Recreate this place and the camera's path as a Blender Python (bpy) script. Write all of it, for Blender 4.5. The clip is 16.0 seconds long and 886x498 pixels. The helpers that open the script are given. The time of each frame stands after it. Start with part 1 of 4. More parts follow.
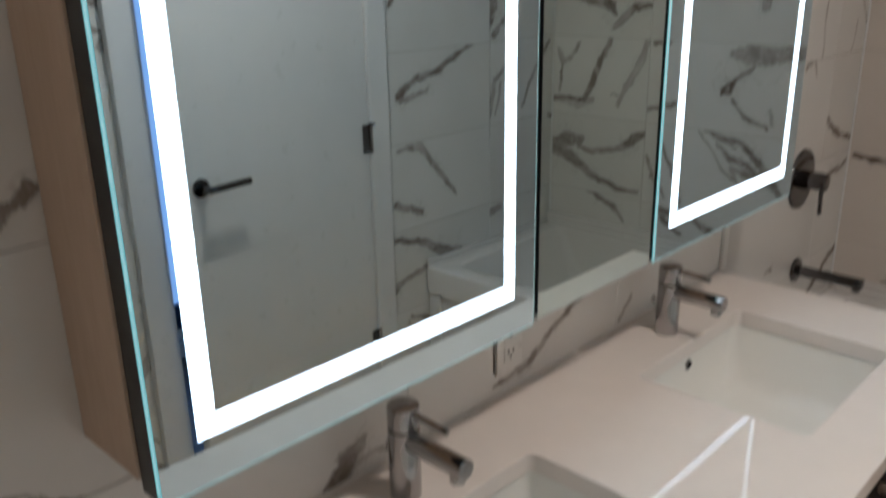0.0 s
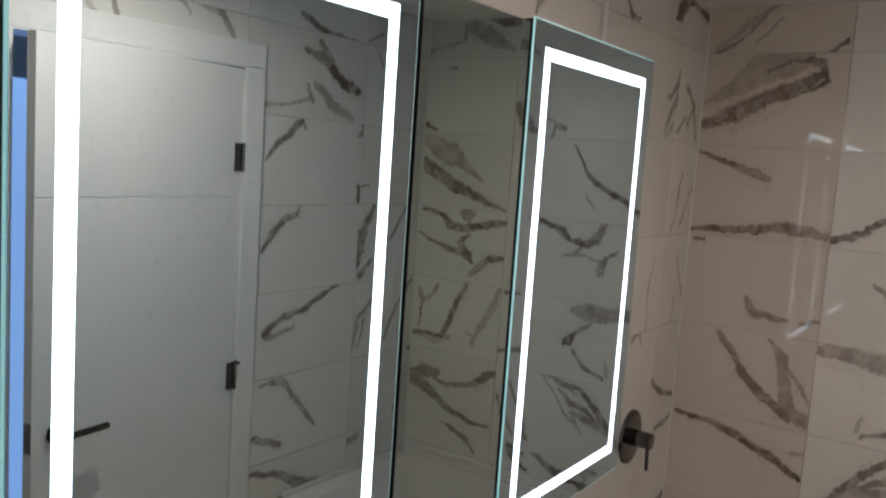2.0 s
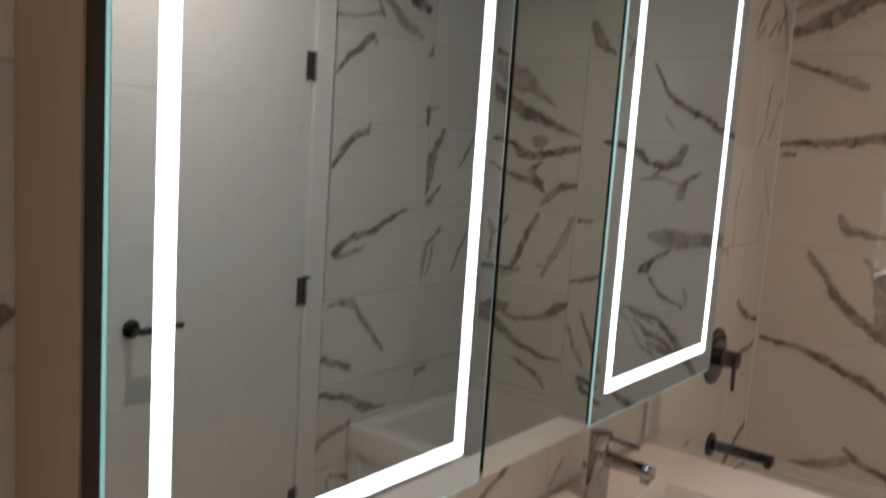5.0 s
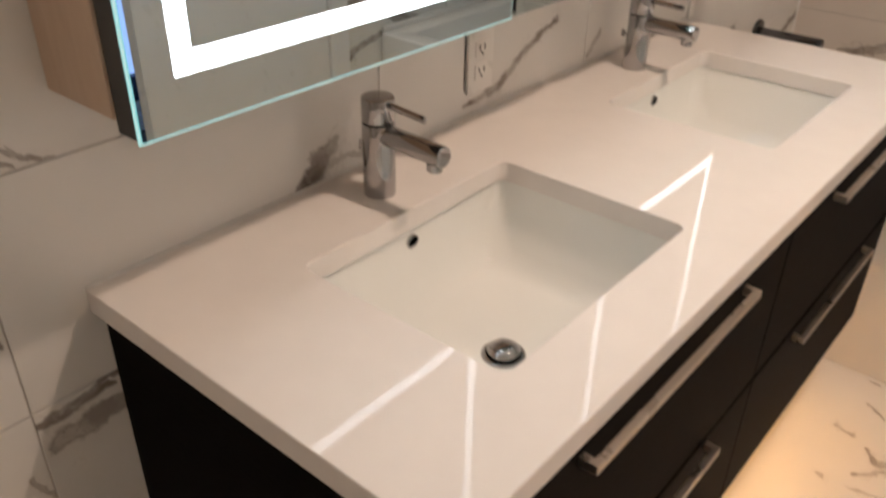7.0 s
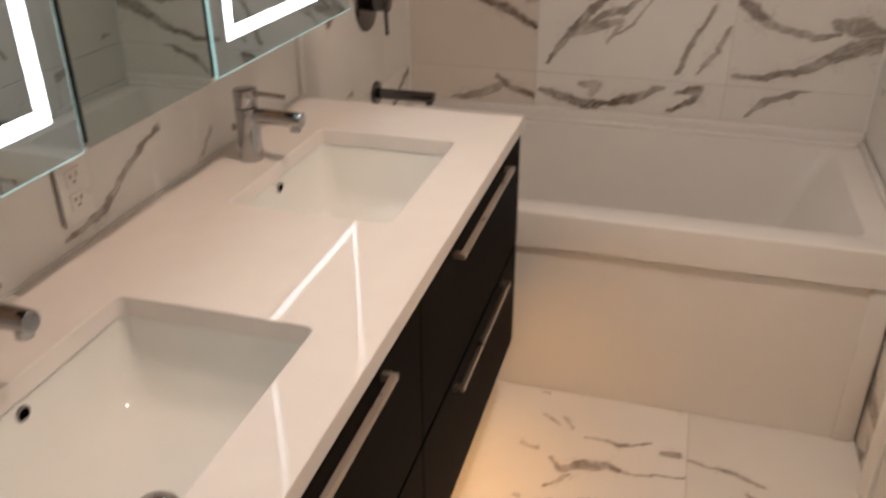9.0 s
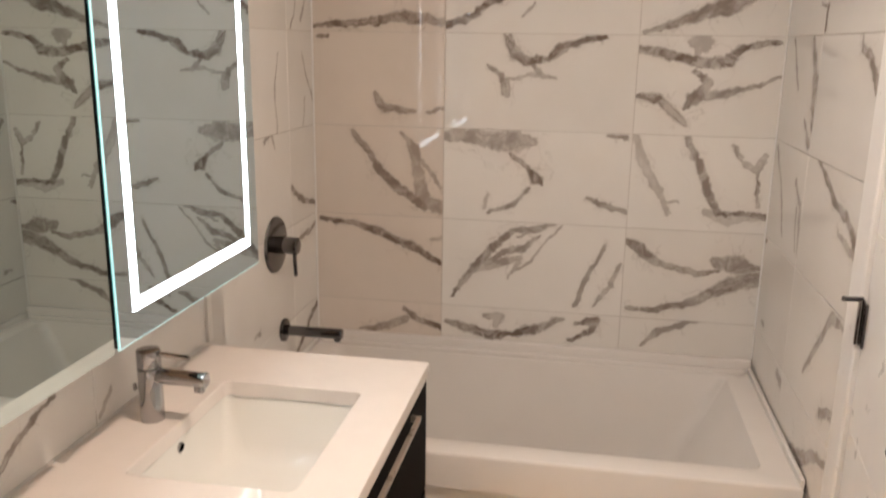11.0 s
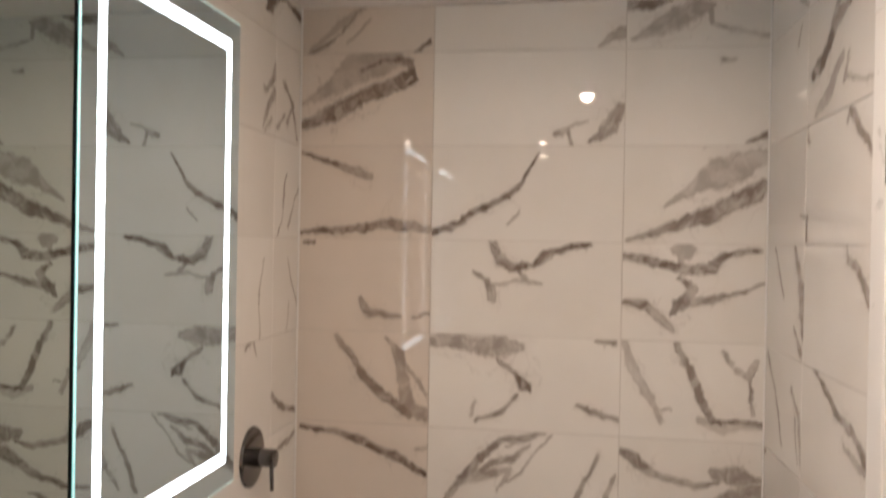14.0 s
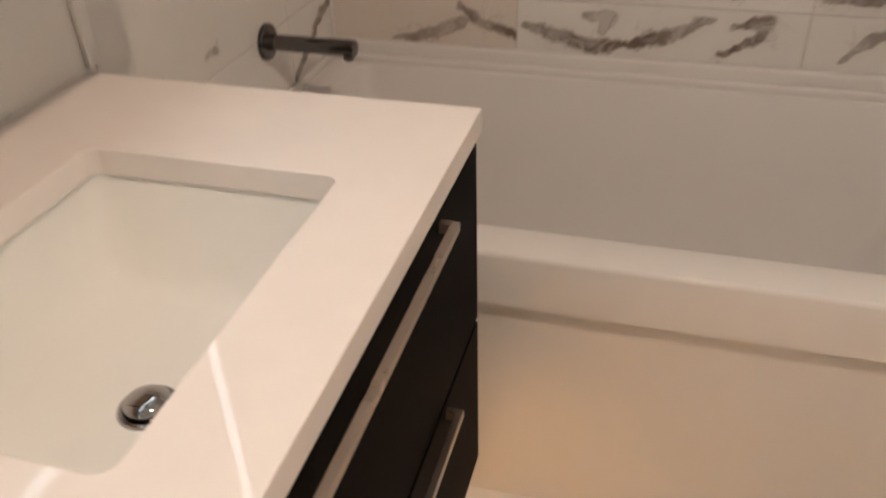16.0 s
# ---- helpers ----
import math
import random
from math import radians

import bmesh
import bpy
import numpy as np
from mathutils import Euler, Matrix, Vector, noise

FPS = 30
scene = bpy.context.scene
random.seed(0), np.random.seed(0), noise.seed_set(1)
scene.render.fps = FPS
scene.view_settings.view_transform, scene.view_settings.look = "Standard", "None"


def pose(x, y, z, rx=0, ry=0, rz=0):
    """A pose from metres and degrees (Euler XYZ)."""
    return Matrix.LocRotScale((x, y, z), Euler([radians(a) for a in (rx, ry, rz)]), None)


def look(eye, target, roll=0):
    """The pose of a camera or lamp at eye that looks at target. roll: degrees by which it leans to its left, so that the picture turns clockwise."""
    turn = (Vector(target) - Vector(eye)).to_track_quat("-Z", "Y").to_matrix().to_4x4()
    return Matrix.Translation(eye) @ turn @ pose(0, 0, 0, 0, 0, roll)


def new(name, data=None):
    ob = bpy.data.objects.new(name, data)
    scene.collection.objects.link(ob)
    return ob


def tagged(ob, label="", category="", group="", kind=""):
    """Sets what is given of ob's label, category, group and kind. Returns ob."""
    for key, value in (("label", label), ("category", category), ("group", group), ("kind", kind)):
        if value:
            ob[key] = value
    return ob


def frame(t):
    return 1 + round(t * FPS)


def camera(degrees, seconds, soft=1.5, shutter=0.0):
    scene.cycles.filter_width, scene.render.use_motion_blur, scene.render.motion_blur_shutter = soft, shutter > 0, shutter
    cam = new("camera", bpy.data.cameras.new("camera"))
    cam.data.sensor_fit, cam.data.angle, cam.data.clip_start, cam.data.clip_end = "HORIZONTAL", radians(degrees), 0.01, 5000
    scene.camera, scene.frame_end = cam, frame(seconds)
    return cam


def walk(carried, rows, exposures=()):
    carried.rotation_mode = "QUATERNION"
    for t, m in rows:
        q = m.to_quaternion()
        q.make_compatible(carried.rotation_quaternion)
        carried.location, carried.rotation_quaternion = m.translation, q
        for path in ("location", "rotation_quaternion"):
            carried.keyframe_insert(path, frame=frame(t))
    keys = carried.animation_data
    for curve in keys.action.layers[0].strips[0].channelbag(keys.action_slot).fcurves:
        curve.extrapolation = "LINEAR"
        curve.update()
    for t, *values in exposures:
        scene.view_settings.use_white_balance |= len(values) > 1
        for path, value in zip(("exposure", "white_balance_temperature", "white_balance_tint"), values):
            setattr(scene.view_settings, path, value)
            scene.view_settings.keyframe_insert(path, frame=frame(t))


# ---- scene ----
cam = camera(56.8, 16.0, soft=2.1, shutter=0.6)
PATH = [
    (0, (0.85, -2.741, 1.635), (-0.467, -1.382, 0.987), -1.1),
    (0.5, (0.861, -2.778, 1.748), (-0.423, -1.324, 1.261), 1.1),
    (1, (0.906, -2.799, 1.803), (-0.265, -1.224, 1.42), 1.9),
    (1.5, (0.904, -2.817, 1.851), (-0.217, -1.19, 1.544), 3.5),
    (2, (0.91, -2.826, 1.88), (-0.215, -1.187, 1.661), 3.9),
    (2.5, (0.91, -2.83, 1.889), (-0.236, -1.197, 1.756), 3.5),
    (3, (0.91, -2.833, 1.891), (-0.254, -1.206, 1.861), 2.9),
    (3.2, (0.903, -2.825, 1.886), (-0.263, -1.2, 1.884), 2.7),
    (5.3, (0.824, -2.816, 1.62), (-0.413, -1.298, 1.216), 4.0),
    (5.5, (0.823, -2.813, 1.64), (-0.424, -1.341, 1.114), 3.9),
    (6, (0.822, -2.823, 1.543), (-0.415, -1.452, 0.774), 3.2),
    (6.5, (0.829, -2.819, 1.499), (-0.346, -1.49, 0.575), 2.0),
    (7, (0.848, -2.811, 1.46), (-0.242, -1.497, 0.42), 1.1),
    (7.5, (0.857, -2.801, 1.442), (-0.135, -1.47, 0.326), 0.9),
    (8, (0.872, -2.754, 1.454), (0.026, -1.309, 0.362), 0.5),
    (8.5, (0.901, -2.716, 1.49), (0.239, -1.132, 0.464), -0.4),
    (9, (0.915, -2.697, 1.526), (0.415, -1.0, 0.592), -0.3),
    (9.2, (0.921, -2.698, 1.539), (0.47, -0.963, 0.653), -0.2),
    (11.3, (0.93, -2.679, 1.657), (0.597, -0.753, 1.234), 0.8),
    (11.5, (0.941, -2.675, 1.665), (0.596, -0.742, 1.285), 0.2),
    (12, (0.932, -2.667, 1.691), (0.591, -0.712, 1.444), -0.2),
    (12.5, (0.907, -2.659, 1.699), (0.585, -0.688, 1.59), 0.2),
    (13, (0.906, -2.649, 1.698), (0.584, -0.675, 1.685), 0.8),
    (13.5, (0.902, -2.653, 1.684), (0.585, -0.666, 1.753), 0.9),
    (14, (0.898, -2.631, 1.669), (0.591, -0.655, 1.656), 1.0),
    (14.5, (0.859, -2.494, 1.59), (0.545, -0.549, 1.246), 0.1),
    (15, (0.836, -2.247, 1.485), (0.443, -0.401, 0.823), -1.3),
    (15.5, (0.776, -2.001, 1.38), (0.387, -0.27, 0.458), -2.8),
    (16, (0.797, -1.787, 1.332), (0.319, -0.205, 0.207), -2.0),
]
EXPOSURES = [(0.0, -0.62, 5320, 1), (1.5, -0.80, 5440, 2), (3.2, -0.64, 5950, 8), (5.5, -0.72, 6250, 10), (6.0, -0.66, 6700, 11), (6.5, -0.32, 6350, 9), (7.0, -0.03, 6220, 8), (8.0, -0.03, 6170, 9), (9.2, -0.18, 6230, 9), (11.3, 0.27, 6170, 8), (13.0, 0.24, 6090, 8), (14.5, 0.13, 6300, 9), (15.3, -0.12, 6350, 9), (16.0, -0.10, 6300, 9)]
walk(cam, [(t, look(eye, target, roll)) for t, eye, target, roll in PATH], EXPOSURES)

# ---- world and light ----
world = bpy.data.worlds.new("world")
scene.world = world
world.use_nodes = True
_sky = world.node_tree.nodes.new("ShaderNodeTexSky")
_sky.sky_type, _sky.sun_disc = "NISHITA", False
_sky.sun_elevation, _sky.sun_rotation = radians(25), radians(120)
world.node_tree.links.new(_sky.outputs[0], world.node_tree.nodes["Background"].inputs[0])
world.node_tree.nodes["Background"].inputs[1].default_value = 0.08

CEIL, RIGHT, SOUTH, FLOOR = 2.445, 1.495, -5.2, 0.03
DOWNLIGHTS = ((0.97, -1.61), (0.68, -3.48), (0.64, -4.62))
DOWN_W, LED_S, UNDER_S = (12.5, 1.6, 0.8), 7.6, 16.5
WARM = (1.0, 0.73, 0.56)


def lamp(name, kind, m, energy, colour, size=0.1):
    data = bpy.data.lights.new(name, kind)
    data.energy, data.color = energy, colour
    if kind == "AREA":
        data.shape, data.size = "DISK", size
    ob = new(name, data)
    ob.matrix_world = m
    return ob


for (dx, dy), watts in zip(DOWNLIGHTS, DOWN_W):
    lamp("downlight_lamp", "AREA", pose(dx, dy, CEIL - 0.012), watts, WARM, 0.06).data.spread = radians(170)
    side = lamp("downlight_side_glow", "SPOT", pose(dx, dy, CEIL - 0.014), watts * 1.0, WARM)
    side.data.spot_size, side.data.spot_blend, side.data.shadow_soft_size = radians(178), 0.3, 0.03


# ---- node helpers and materials ----
class Nodes:
    """A small writer of node trees."""

    def __init__(self, name):
        self.mat = bpy.data.materials.new(name)
        self.mat.use_nodes = True
        self.tree = self.mat.node_tree
        self.bsdf = self.tree.nodes["Principled BSDF"]

    def add(self, kind, **settings):
        node = self.tree.nodes.new(kind)
        for key, value in settings.items():
            setattr(node, key, value)
        return node

    def put(self, socket, value):
        if isinstance(value, bpy.types.NodeSocket):
            self.tree.links.new(value, socket)
        else:
            socket.default_value = value

    def math(self, op, a, b=0.0, c=0.0, clamp=False):
        node = self.add("ShaderNodeMath", operation=op, use_clamp=clamp)
        for socket, value in zip(node.inputs, (a, b, c)):
            self.put(socket, value)
        return node.outputs[0]

    def vec(self, op, a, b=None, scale=None):
        node = self.add("ShaderNodeVectorMath", operation=op)
        self.put(node.inputs[0], a)
        if b is not None:
            self.put(node.inputs[1], b)
        if scale is not None:
            self.put(node.inputs["Scale"], scale)
        return node.outputs["Value" if op in ("DOT_PRODUCT", "LENGTH") else "Vector"]

    def noise(self, scale, detail=3.0, vector=None, rough=0.55, distort=0.0, colour=False):
        node = self.add("ShaderNodeTexNoise")
        node.inputs["Scale"].default_value, node.inputs["Detail"].default_value = scale, detail
        node.inputs["Roughness"].default_value, node.inputs["Distortion"].default_value = rough, distort
        if vector is not None:
            self.put(node.inputs["Vector"], vector)
        return node.outputs["Color" if colour else "Fac"]

    def coords(self):
        return self.add("ShaderNodeTexCoord").outputs["Object"]

    def random(self):
        return self.add("ShaderNodeObjectInfo").outputs["Random"]

    def mix(self, fac, a, b):
        node = self.add("ShaderNodeMix", data_type="RGBA")
        self.put(node.inputs["Factor"], fac)
        for key, value in (("A", a), ("B", b)):
            self.put([s for s in node.inputs if s.name == key and s.type == "RGBA"][0], value if isinstance(value, bpy.types.NodeSocket) else (*value, 1))
        return [s for s in node.outputs if s.type == "RGBA"][0]

    def span(self, value, lo, hi, to_lo=0.0, to_hi=1.0, smooth=False):
        node = self.add("ShaderNodeMapRange", interpolation_type="SMOOTHSTEP" if smooth else "LINEAR")
        for socket, v in zip(node.inputs, (value, lo, hi, to_lo, to_hi)):
            self.put(socket, v)
        return node.outputs[0]

    def bump(self, height, strength, distance):
        node = self.add("ShaderNodeBump")
        node.inputs["Strength"].default_value, node.inputs["Distance"].default_value = strength, distance
        self.put(node.inputs["Height"], height)
        self.put(self.bsdf.inputs["Normal"], node.outputs[0])

    def finish(self, colour=None, rough=None, metal=0.0, **more):
        if colour is not None:
            self.put(self.bsdf.inputs["Base Color"], colour if isinstance(colour, bpy.types.NodeSocket) else (*colour, 1))
        if rough is not None:
            self.put(self.bsdf.inputs["Roughness"], rough)
        self.bsdf.inputs["Metallic"].default_value = metal
        for key, value in more.items():
            self.put(self.bsdf.inputs[key], value)
        return self.mat


def plain(name, colour, rough, metal=0.0, vary=0.06, scale=6.0, bump=0.15, grain=180.0, depth=0.0004, **more):
    """A surface of one colour with cloudy variation, uneven gloss and fine relief."""
    n = Nodes(name)
    c = n.coords()
    cloud = n.noise(scale, 4.0, c)
    fine = n.noise(grain, 3.0, c)
    lo, hi = [tuple(min(1.0, v * k) for v in colour) for k in (1 - vary, 1 + vary)]
    col = n.mix(n.span(cloud, 0.3, 0.7), lo, hi)
    r = n.span(n.noise(scale * 3.1, 5.0, c), 0.3, 0.7, rough * 0.8, rough * 1.25)
    if bump:
        n.bump(fine, bump, depth)
    return n.finish(col, r, metal, **more)


def glow(name, colour, strength):
    n = Nodes(name)
    return n.finish((0.8, 0.8, 0.8), 0.3, 0.0, **{"Emission Color": (*colour, 1), "Emission Strength": strength})


def marble(name, strokes, seed=0.0, tone=(1.0, 1.0, 1.0), matt=0.0):
    """Polished porcelain with printed grey-brown veins. Each vein has its darkness and then, point by point, its place on the
    tile in metres and its half width."""
    n = Nodes(name)
    c = n.vec("MULTIPLY", n.coords(), (1, 1, 0))
    warp = n.noise(7.0, 4.0, n.vec("ADD", c, (seed * 3.7, seed * 1.9, 0)), 0.6, 0.3, True)
    warp = n.vec("SCALE", n.vec("SUBTRACT", warp, (0.5, 0.5, 0.5)), scale=0.042)
    fine = n.noise(30.0, 6.0, n.vec("ADD", c, (seed, 0, 0)), 0.7, 0.4, True)
    fine = n.vec("SCALE", n.vec("SUBTRACT", fine, (0.5, 0.5, 0.5)), scale=0.030)
    p = n.vec("MULTIPLY", n.vec("ADD", c, n.vec("ADD", warp, fine)), (1, 1, 0))
    streak = n.noise(15.0, 6.0, n.vec("ADD", p, (seed, seed, 0)), 0.68, 1.4)
    nick = n.math("SUBTRACT", n.noise(70.0, 4.0, n.vec("ADD", p, (seed, 9.1, 0)), 0.6), 0.5)
    ragged = n.math("MULTIPLY_ADD", nick, 0.8, n.math("MULTIPLY", n.math("SUBTRACT", streak, 0.5), 2.8))
    total, near = 0.0, -9.0
    for dark, *run in strokes:
        points = [run[k:k + 3] for k in range(0, len(run), 3)]
        vein = -9.0
        for (x0, y0, w0), (x1, y1, w1) in zip(points, points[1:]):
            pa = n.vec("SUBTRACT", p, (x0, y0, 0))
            ba = Vector((x1 - x0, y1 - y0, 0))
            h = n.math("MULTIPLY", n.vec("DOT_PRODUCT", pa, tuple(ba / max(ba.length_squared, 1e-6))), 1.0, clamp=True)
            d = n.vec("LENGTH", n.vec("SUBTRACT", pa, n.vec("SCALE", tuple(ba), scale=h)))
            w = n.math("MULTIPLY_ADD", h, (w1 - w0) * 1.14, w0 * 1.14)
            vein = n.math("MAXIMUM", vein, n.math("SUBTRACT", 1.0, n.math("DIVIDE", d, w)))
        near = n.math("MAXIMUM", near, vein)
        body = n.math("MINIMUM", n.math("MULTIPLY_ADD", vein, 2.3, ragged), dark)
        total = n.math("MAXIMUM", total, body)
    mask = n.math("MAXIMUM", total, 0.0, clamp=True)
    halo = n.span(near, -1.8, 0.3, 0.0, 0.09, True)
    wash = n.span(n.noise(11.0, 6.0, n.vec("ADD", p, (3.1, seed, 0)), 0.62, 1.2), 0.36, 0.62, 0.46, 1.0, True)
    # dark filaments that wander inside the washed body of a vein
    drift = n.span(n.noise(8.0, 4.0, n.vec("ADD", p, (seed, 5.3, 0))), 0.3, 0.7, -0.1, 0.9)
    line = n.span(n.math("ABSOLUTE", n.math("SUBTRACT", near, drift)), 0.0, 0.20, 1.0, 0.0)
    ridge = n.math("ABSOLUTE", n.math("SUBTRACT", n.noise(19.0, 5.0, n.vec("ADD", p, (seed, 2.9, 0)), 0.6, 1.0), 0.5))
    line = n.math("MAXIMUM", line, n.span(ridge, 0.0, 0.045, 0.8, 0.0))
    depth = n.math("MAXIMUM", wash, line)
    hair = n.math("ABSOLUTE", n.math("SUBTRACT", n.noise(5.5, 5.0, n.vec("ADD", c, (seed * 2.3, 1.7, 0)), 0.55, 0.5), 0.5))
    hair = n.math("MULTIPLY", n.span(hair, 0.0, 0.010, 1.0, 0.0), n.span(near, -2.6, -0.4, 0.0, 0.32))
    mask = n.math("MAXIMUM", mask, hair)
    cloud = n.noise(3.5, 4.0, n.vec("ADD", c, (seed * 5, 2, 0)))
    tint = n.math("ADD", n.math("MULTIPLY", n.random(), 0.35), n.math("MULTIPLY", cloud, 0.65))
    base = n.mix(n.span(tint, 0.3, 0.7), *[tuple(v * k for v, k in zip(c0, tone)) for c0 in ((0.74, 0.725, 0.69), (0.81, 0.80, 0.77))])
    base = n.mix(halo, base, (0.36, 0.32, 0.28))
    vein = n.mix(n.noise(9.0, 3.0, c), (0.052, 0.032, 0.021), (0.165, 0.103, 0.066))
    col = n.mix(n.math("MULTIPLY", n.math("MULTIPLY", mask, depth), 0.90), base, vein)
    rough = n.span(n.noise(11.0, 4.0, c), 0.3, 0.7, 0.004 + matt, 0.012 + matt * 1.3)
    n.bump(n.noise(4.5, 1.0, n.vec("ADD", c, (seed, 7, 0))), 0.25, 0.0012)
    return n.finish(col, rough)


M_GROUT = plain("grout", (0.55, 0.52, 0.48), 0.75)
M_CEIL = plain("ceiling_paint", (0.80, 0.79, 0.77), 0.55, vary=0.02)
M_PAINT = plain("white_paint", (0.80, 0.80, 0.79), 0.32, vary=0.02, bump=0.1)
M_QUARTZ = plain("white_quartz", (0.815, 0.775, 0.735), 0.025, vary=0.02, scale=14.0, bump=0.02, grain=60.0, **{"Specular IOR Level": 0.22})
M_CERAMIC = plain("glazed_ceramic", (0.84, 0.845, 0.81), 0.05, vary=0.015, bump=0.03, grain=12.0, depth=0.001)
M_ACRYLIC = plain("white_acrylic", (0.76, 0.745, 0.72), 0.06, vary=0.015, bump=0.03, grain=10.0, depth=0.001)
M_CHROME = plain("chrome", (0.44, 0.43, 0.43), 0.03, 1.0, vary=0.04, bump=0.0)
M_DARKCHROME = plain("dark_chrome", (0.15, 0.147, 0.15), 0.09, 1.0, vary=0.05, bump=0.0)
M_NICKEL = plain("brushed_nickel", (0.46, 0.41, 0.36), 0.30, 1.0, vary=0.05, grain=400.0, bump=0.2)
M_BLACK = plain("black_metal", (0.025, 0.025, 0.027), 0.35, vary=0.1)
M_HOLE = plain("dark_hole", (0.004, 0.004, 0.004), 0.8, **{"Specular IOR Level": 0.0})
M_PLASTIC = plain("white_plastic", (0.78, 0.77, 0.74), 0.3, vary=0.02)


def wood(name, dark, light, rough, along=(2.0, 2.0, 30.0), **more):
    n = Nodes(name)
    c = n.vec("MULTIPLY", n.coords(), along)
    g = n.noise(4.0, 6.0, c, 0.6, 0.6)
    f = n.noise(22.0, 4.0, c)
    col = n.mix(n.span(n.math("MULTIPLY_ADD", f, 0.35, n.math("MULTIPLY", g, 0.65)), 0.35, 0.65), dark, light)
    n.bump(f, 0.15, 0.0006)
    return n.finish(col, rough, **more)


M_DARKWOOD = wood("dark_wood_veneer", (0.0025, 0.002, 0.002), (0.006, 0.005, 0.0045), 0.5, (3.0, 2.0, 40.0), **{"Specular IOR Level": 0.014})
M_PLY = wood("pale_birch_ply", (0.57, 0.42, 0.30), (0.64, 0.49, 0.37), 0.5, (9.0, 9.0, 1.2))
M_MIRROR = Nodes("mirror_silver").finish((0.57, 0.675, 0.725), 0.006, 1.0)
M_PLAINMIRROR = Nodes("plain_mirror_silver").finish((0.54, 0.61, 0.59), 0.005, 1.0)
M_LED = glow("led_diffuser", (0.86, 0.94, 1.0), LED_S)
M_EDGE = glow("lit_glass_edge", (0.22, 0.85, 0.85), 0.6)
M_UNDER = glow("warm_led_tape", (1.0, 0.48, 0.15), UNDER_S)
M_LENS = glow("downlight_lens", (1.0, 0.80, 0.60), 40.0)


# ---- mesh helpers ----
def part(name, bm, material, parent=None, label="", smooth=False):
    """Links a bmesh as one mesh object under a thing or a part."""
    me = bpy.data.meshes.new(name)
    bmesh.ops.recalc_face_normals(bm, faces=bm.faces)
    bm.to_mesh(me)
    bm.free()
    me.materials.append(material)
    if smooth:
        me.shade_smooth()
        me.set_sharp_from_angle(angle=radians(35))
    ob = new(name, me)
    if parent is not None:
        ob.parent = parent
    if label:
        ob["label"] = label
    return ob


def thing(name, label, category, at=(0, 0, 0), group="", kind=""):
    ob = new(name)
    ob.empty_display_size = 0.05
    ob.location = at
    return tagged(ob, label, category, group, kind)


def box(x0, x1, y0, y1, z0, z1, bevel=0.0, segments=2, bm=None):
    bm = bm or bmesh.new()
    made = bmesh.ops.create_cube(bm, size=1.0, matrix=Matrix.LocRotScale(((x0 + x1) / 2, (y0 + y1) / 2, (z0 + z1) / 2), None, (x1 - x0, y1 - y0, z1 - z0)))
    if bevel:
        edges = {e for v in made["verts"] for e in v.link_edges}
        bmesh.ops.bevel(bm, geom=list(edges), offset=bevel, segments=segments, profile=0.5, affect="EDGES")
    return bm


def rod(a, b, r0, r1=None, seg=28, bm=None, bevel=0.0):
    bm = bm or bmesh.new()
    a, b = Vector(a), Vector(b)
    m = Matrix.Translation((a + b) / 2) @ (b - a).to_track_quat("Z", "Y").to_matrix().to_4x4()
    made = bmesh.ops.create_cone(bm, cap_ends=True, segments=seg, radius1=r0, radius2=r0 if r1 is None else r1, depth=(b - a).length, matrix=m)
    if bevel:
        faces = [f for f in {f for v in made["verts"] for f in v.link_faces} if len(f.verts) > 4]
        bmesh.ops.bevel(bm, geom=list({e for f in faces for e in f.edges}), offset=bevel, segments=3, profile=0.5, affect="EDGES")
    return bm


def ring_of(x0, x1, y0, y1, z, r, seg=6):
    """The points of a rounded rectangle at height z, counter-clockwise."""
    pts = []
    for cx, cy, a0 in ((x1 - r, y1 - r, 0), (x0 + r, y1 - r, 90), (x0 + r, y0 + r, 180), (x1 - r, y0 + r, 270)):
        for i in range(seg + 1):
            a = radians(a0 + 90 * i / seg)
            pts.append((cx + r * math.cos(a), cy + r * math.sin(a), z))
    return pts


def loft(rings, bm=None, close_first=False, close_last=True):
    bm = bm or bmesh.new()
    rows = [[bm.verts.new(p) for p in ring] for ring in rings]
    for a, b in zip(rows, rows[1:]):
        for i in range(len(a)):
            j = (i + 1) % len(a)
            bm.faces.new((a[i], a[j], b[j], b[i]))
    if close_first:
        bm.faces.new(list(reversed(rows[0])))
    if close_last:
        bm.faces.new(rows[-1])
    return bm


def slab_with_holes(outer, holes, z0, z1):
    """A flat slab between two heights, with holes through it."""
    bm = bmesh.new()
    edges = []
    for pts in (outer, *holes):
        vs = [bm.verts.new((x, y, z1)) for x, y, *_ in pts]
        edges += [bm.edges.new((vs[i], vs[(i + 1) % len(vs)])) for i in range(len(vs))]
    made = bmesh.ops.triangle_fill(bm, use_beauty=True, use_dissolve=False, edges=edges)
    faces = [g for g in made["geom"] if isinstance(g, bmesh.types.BMFace)]
    ext = bmesh.ops.extrude_face_region(bm, geom=faces)
    low = [g for g in ext["geom"] if isinstance(g, bmesh.types.BMVert)]
    bmesh.ops.translate(bm, verts=low, vec=(0, 0, z0 - z1))
    return bm


# ---- the large structure ----
def setting(name, bm, material, label, category):
    return tagged(part(name, bm, material), label, category, kind="structure")


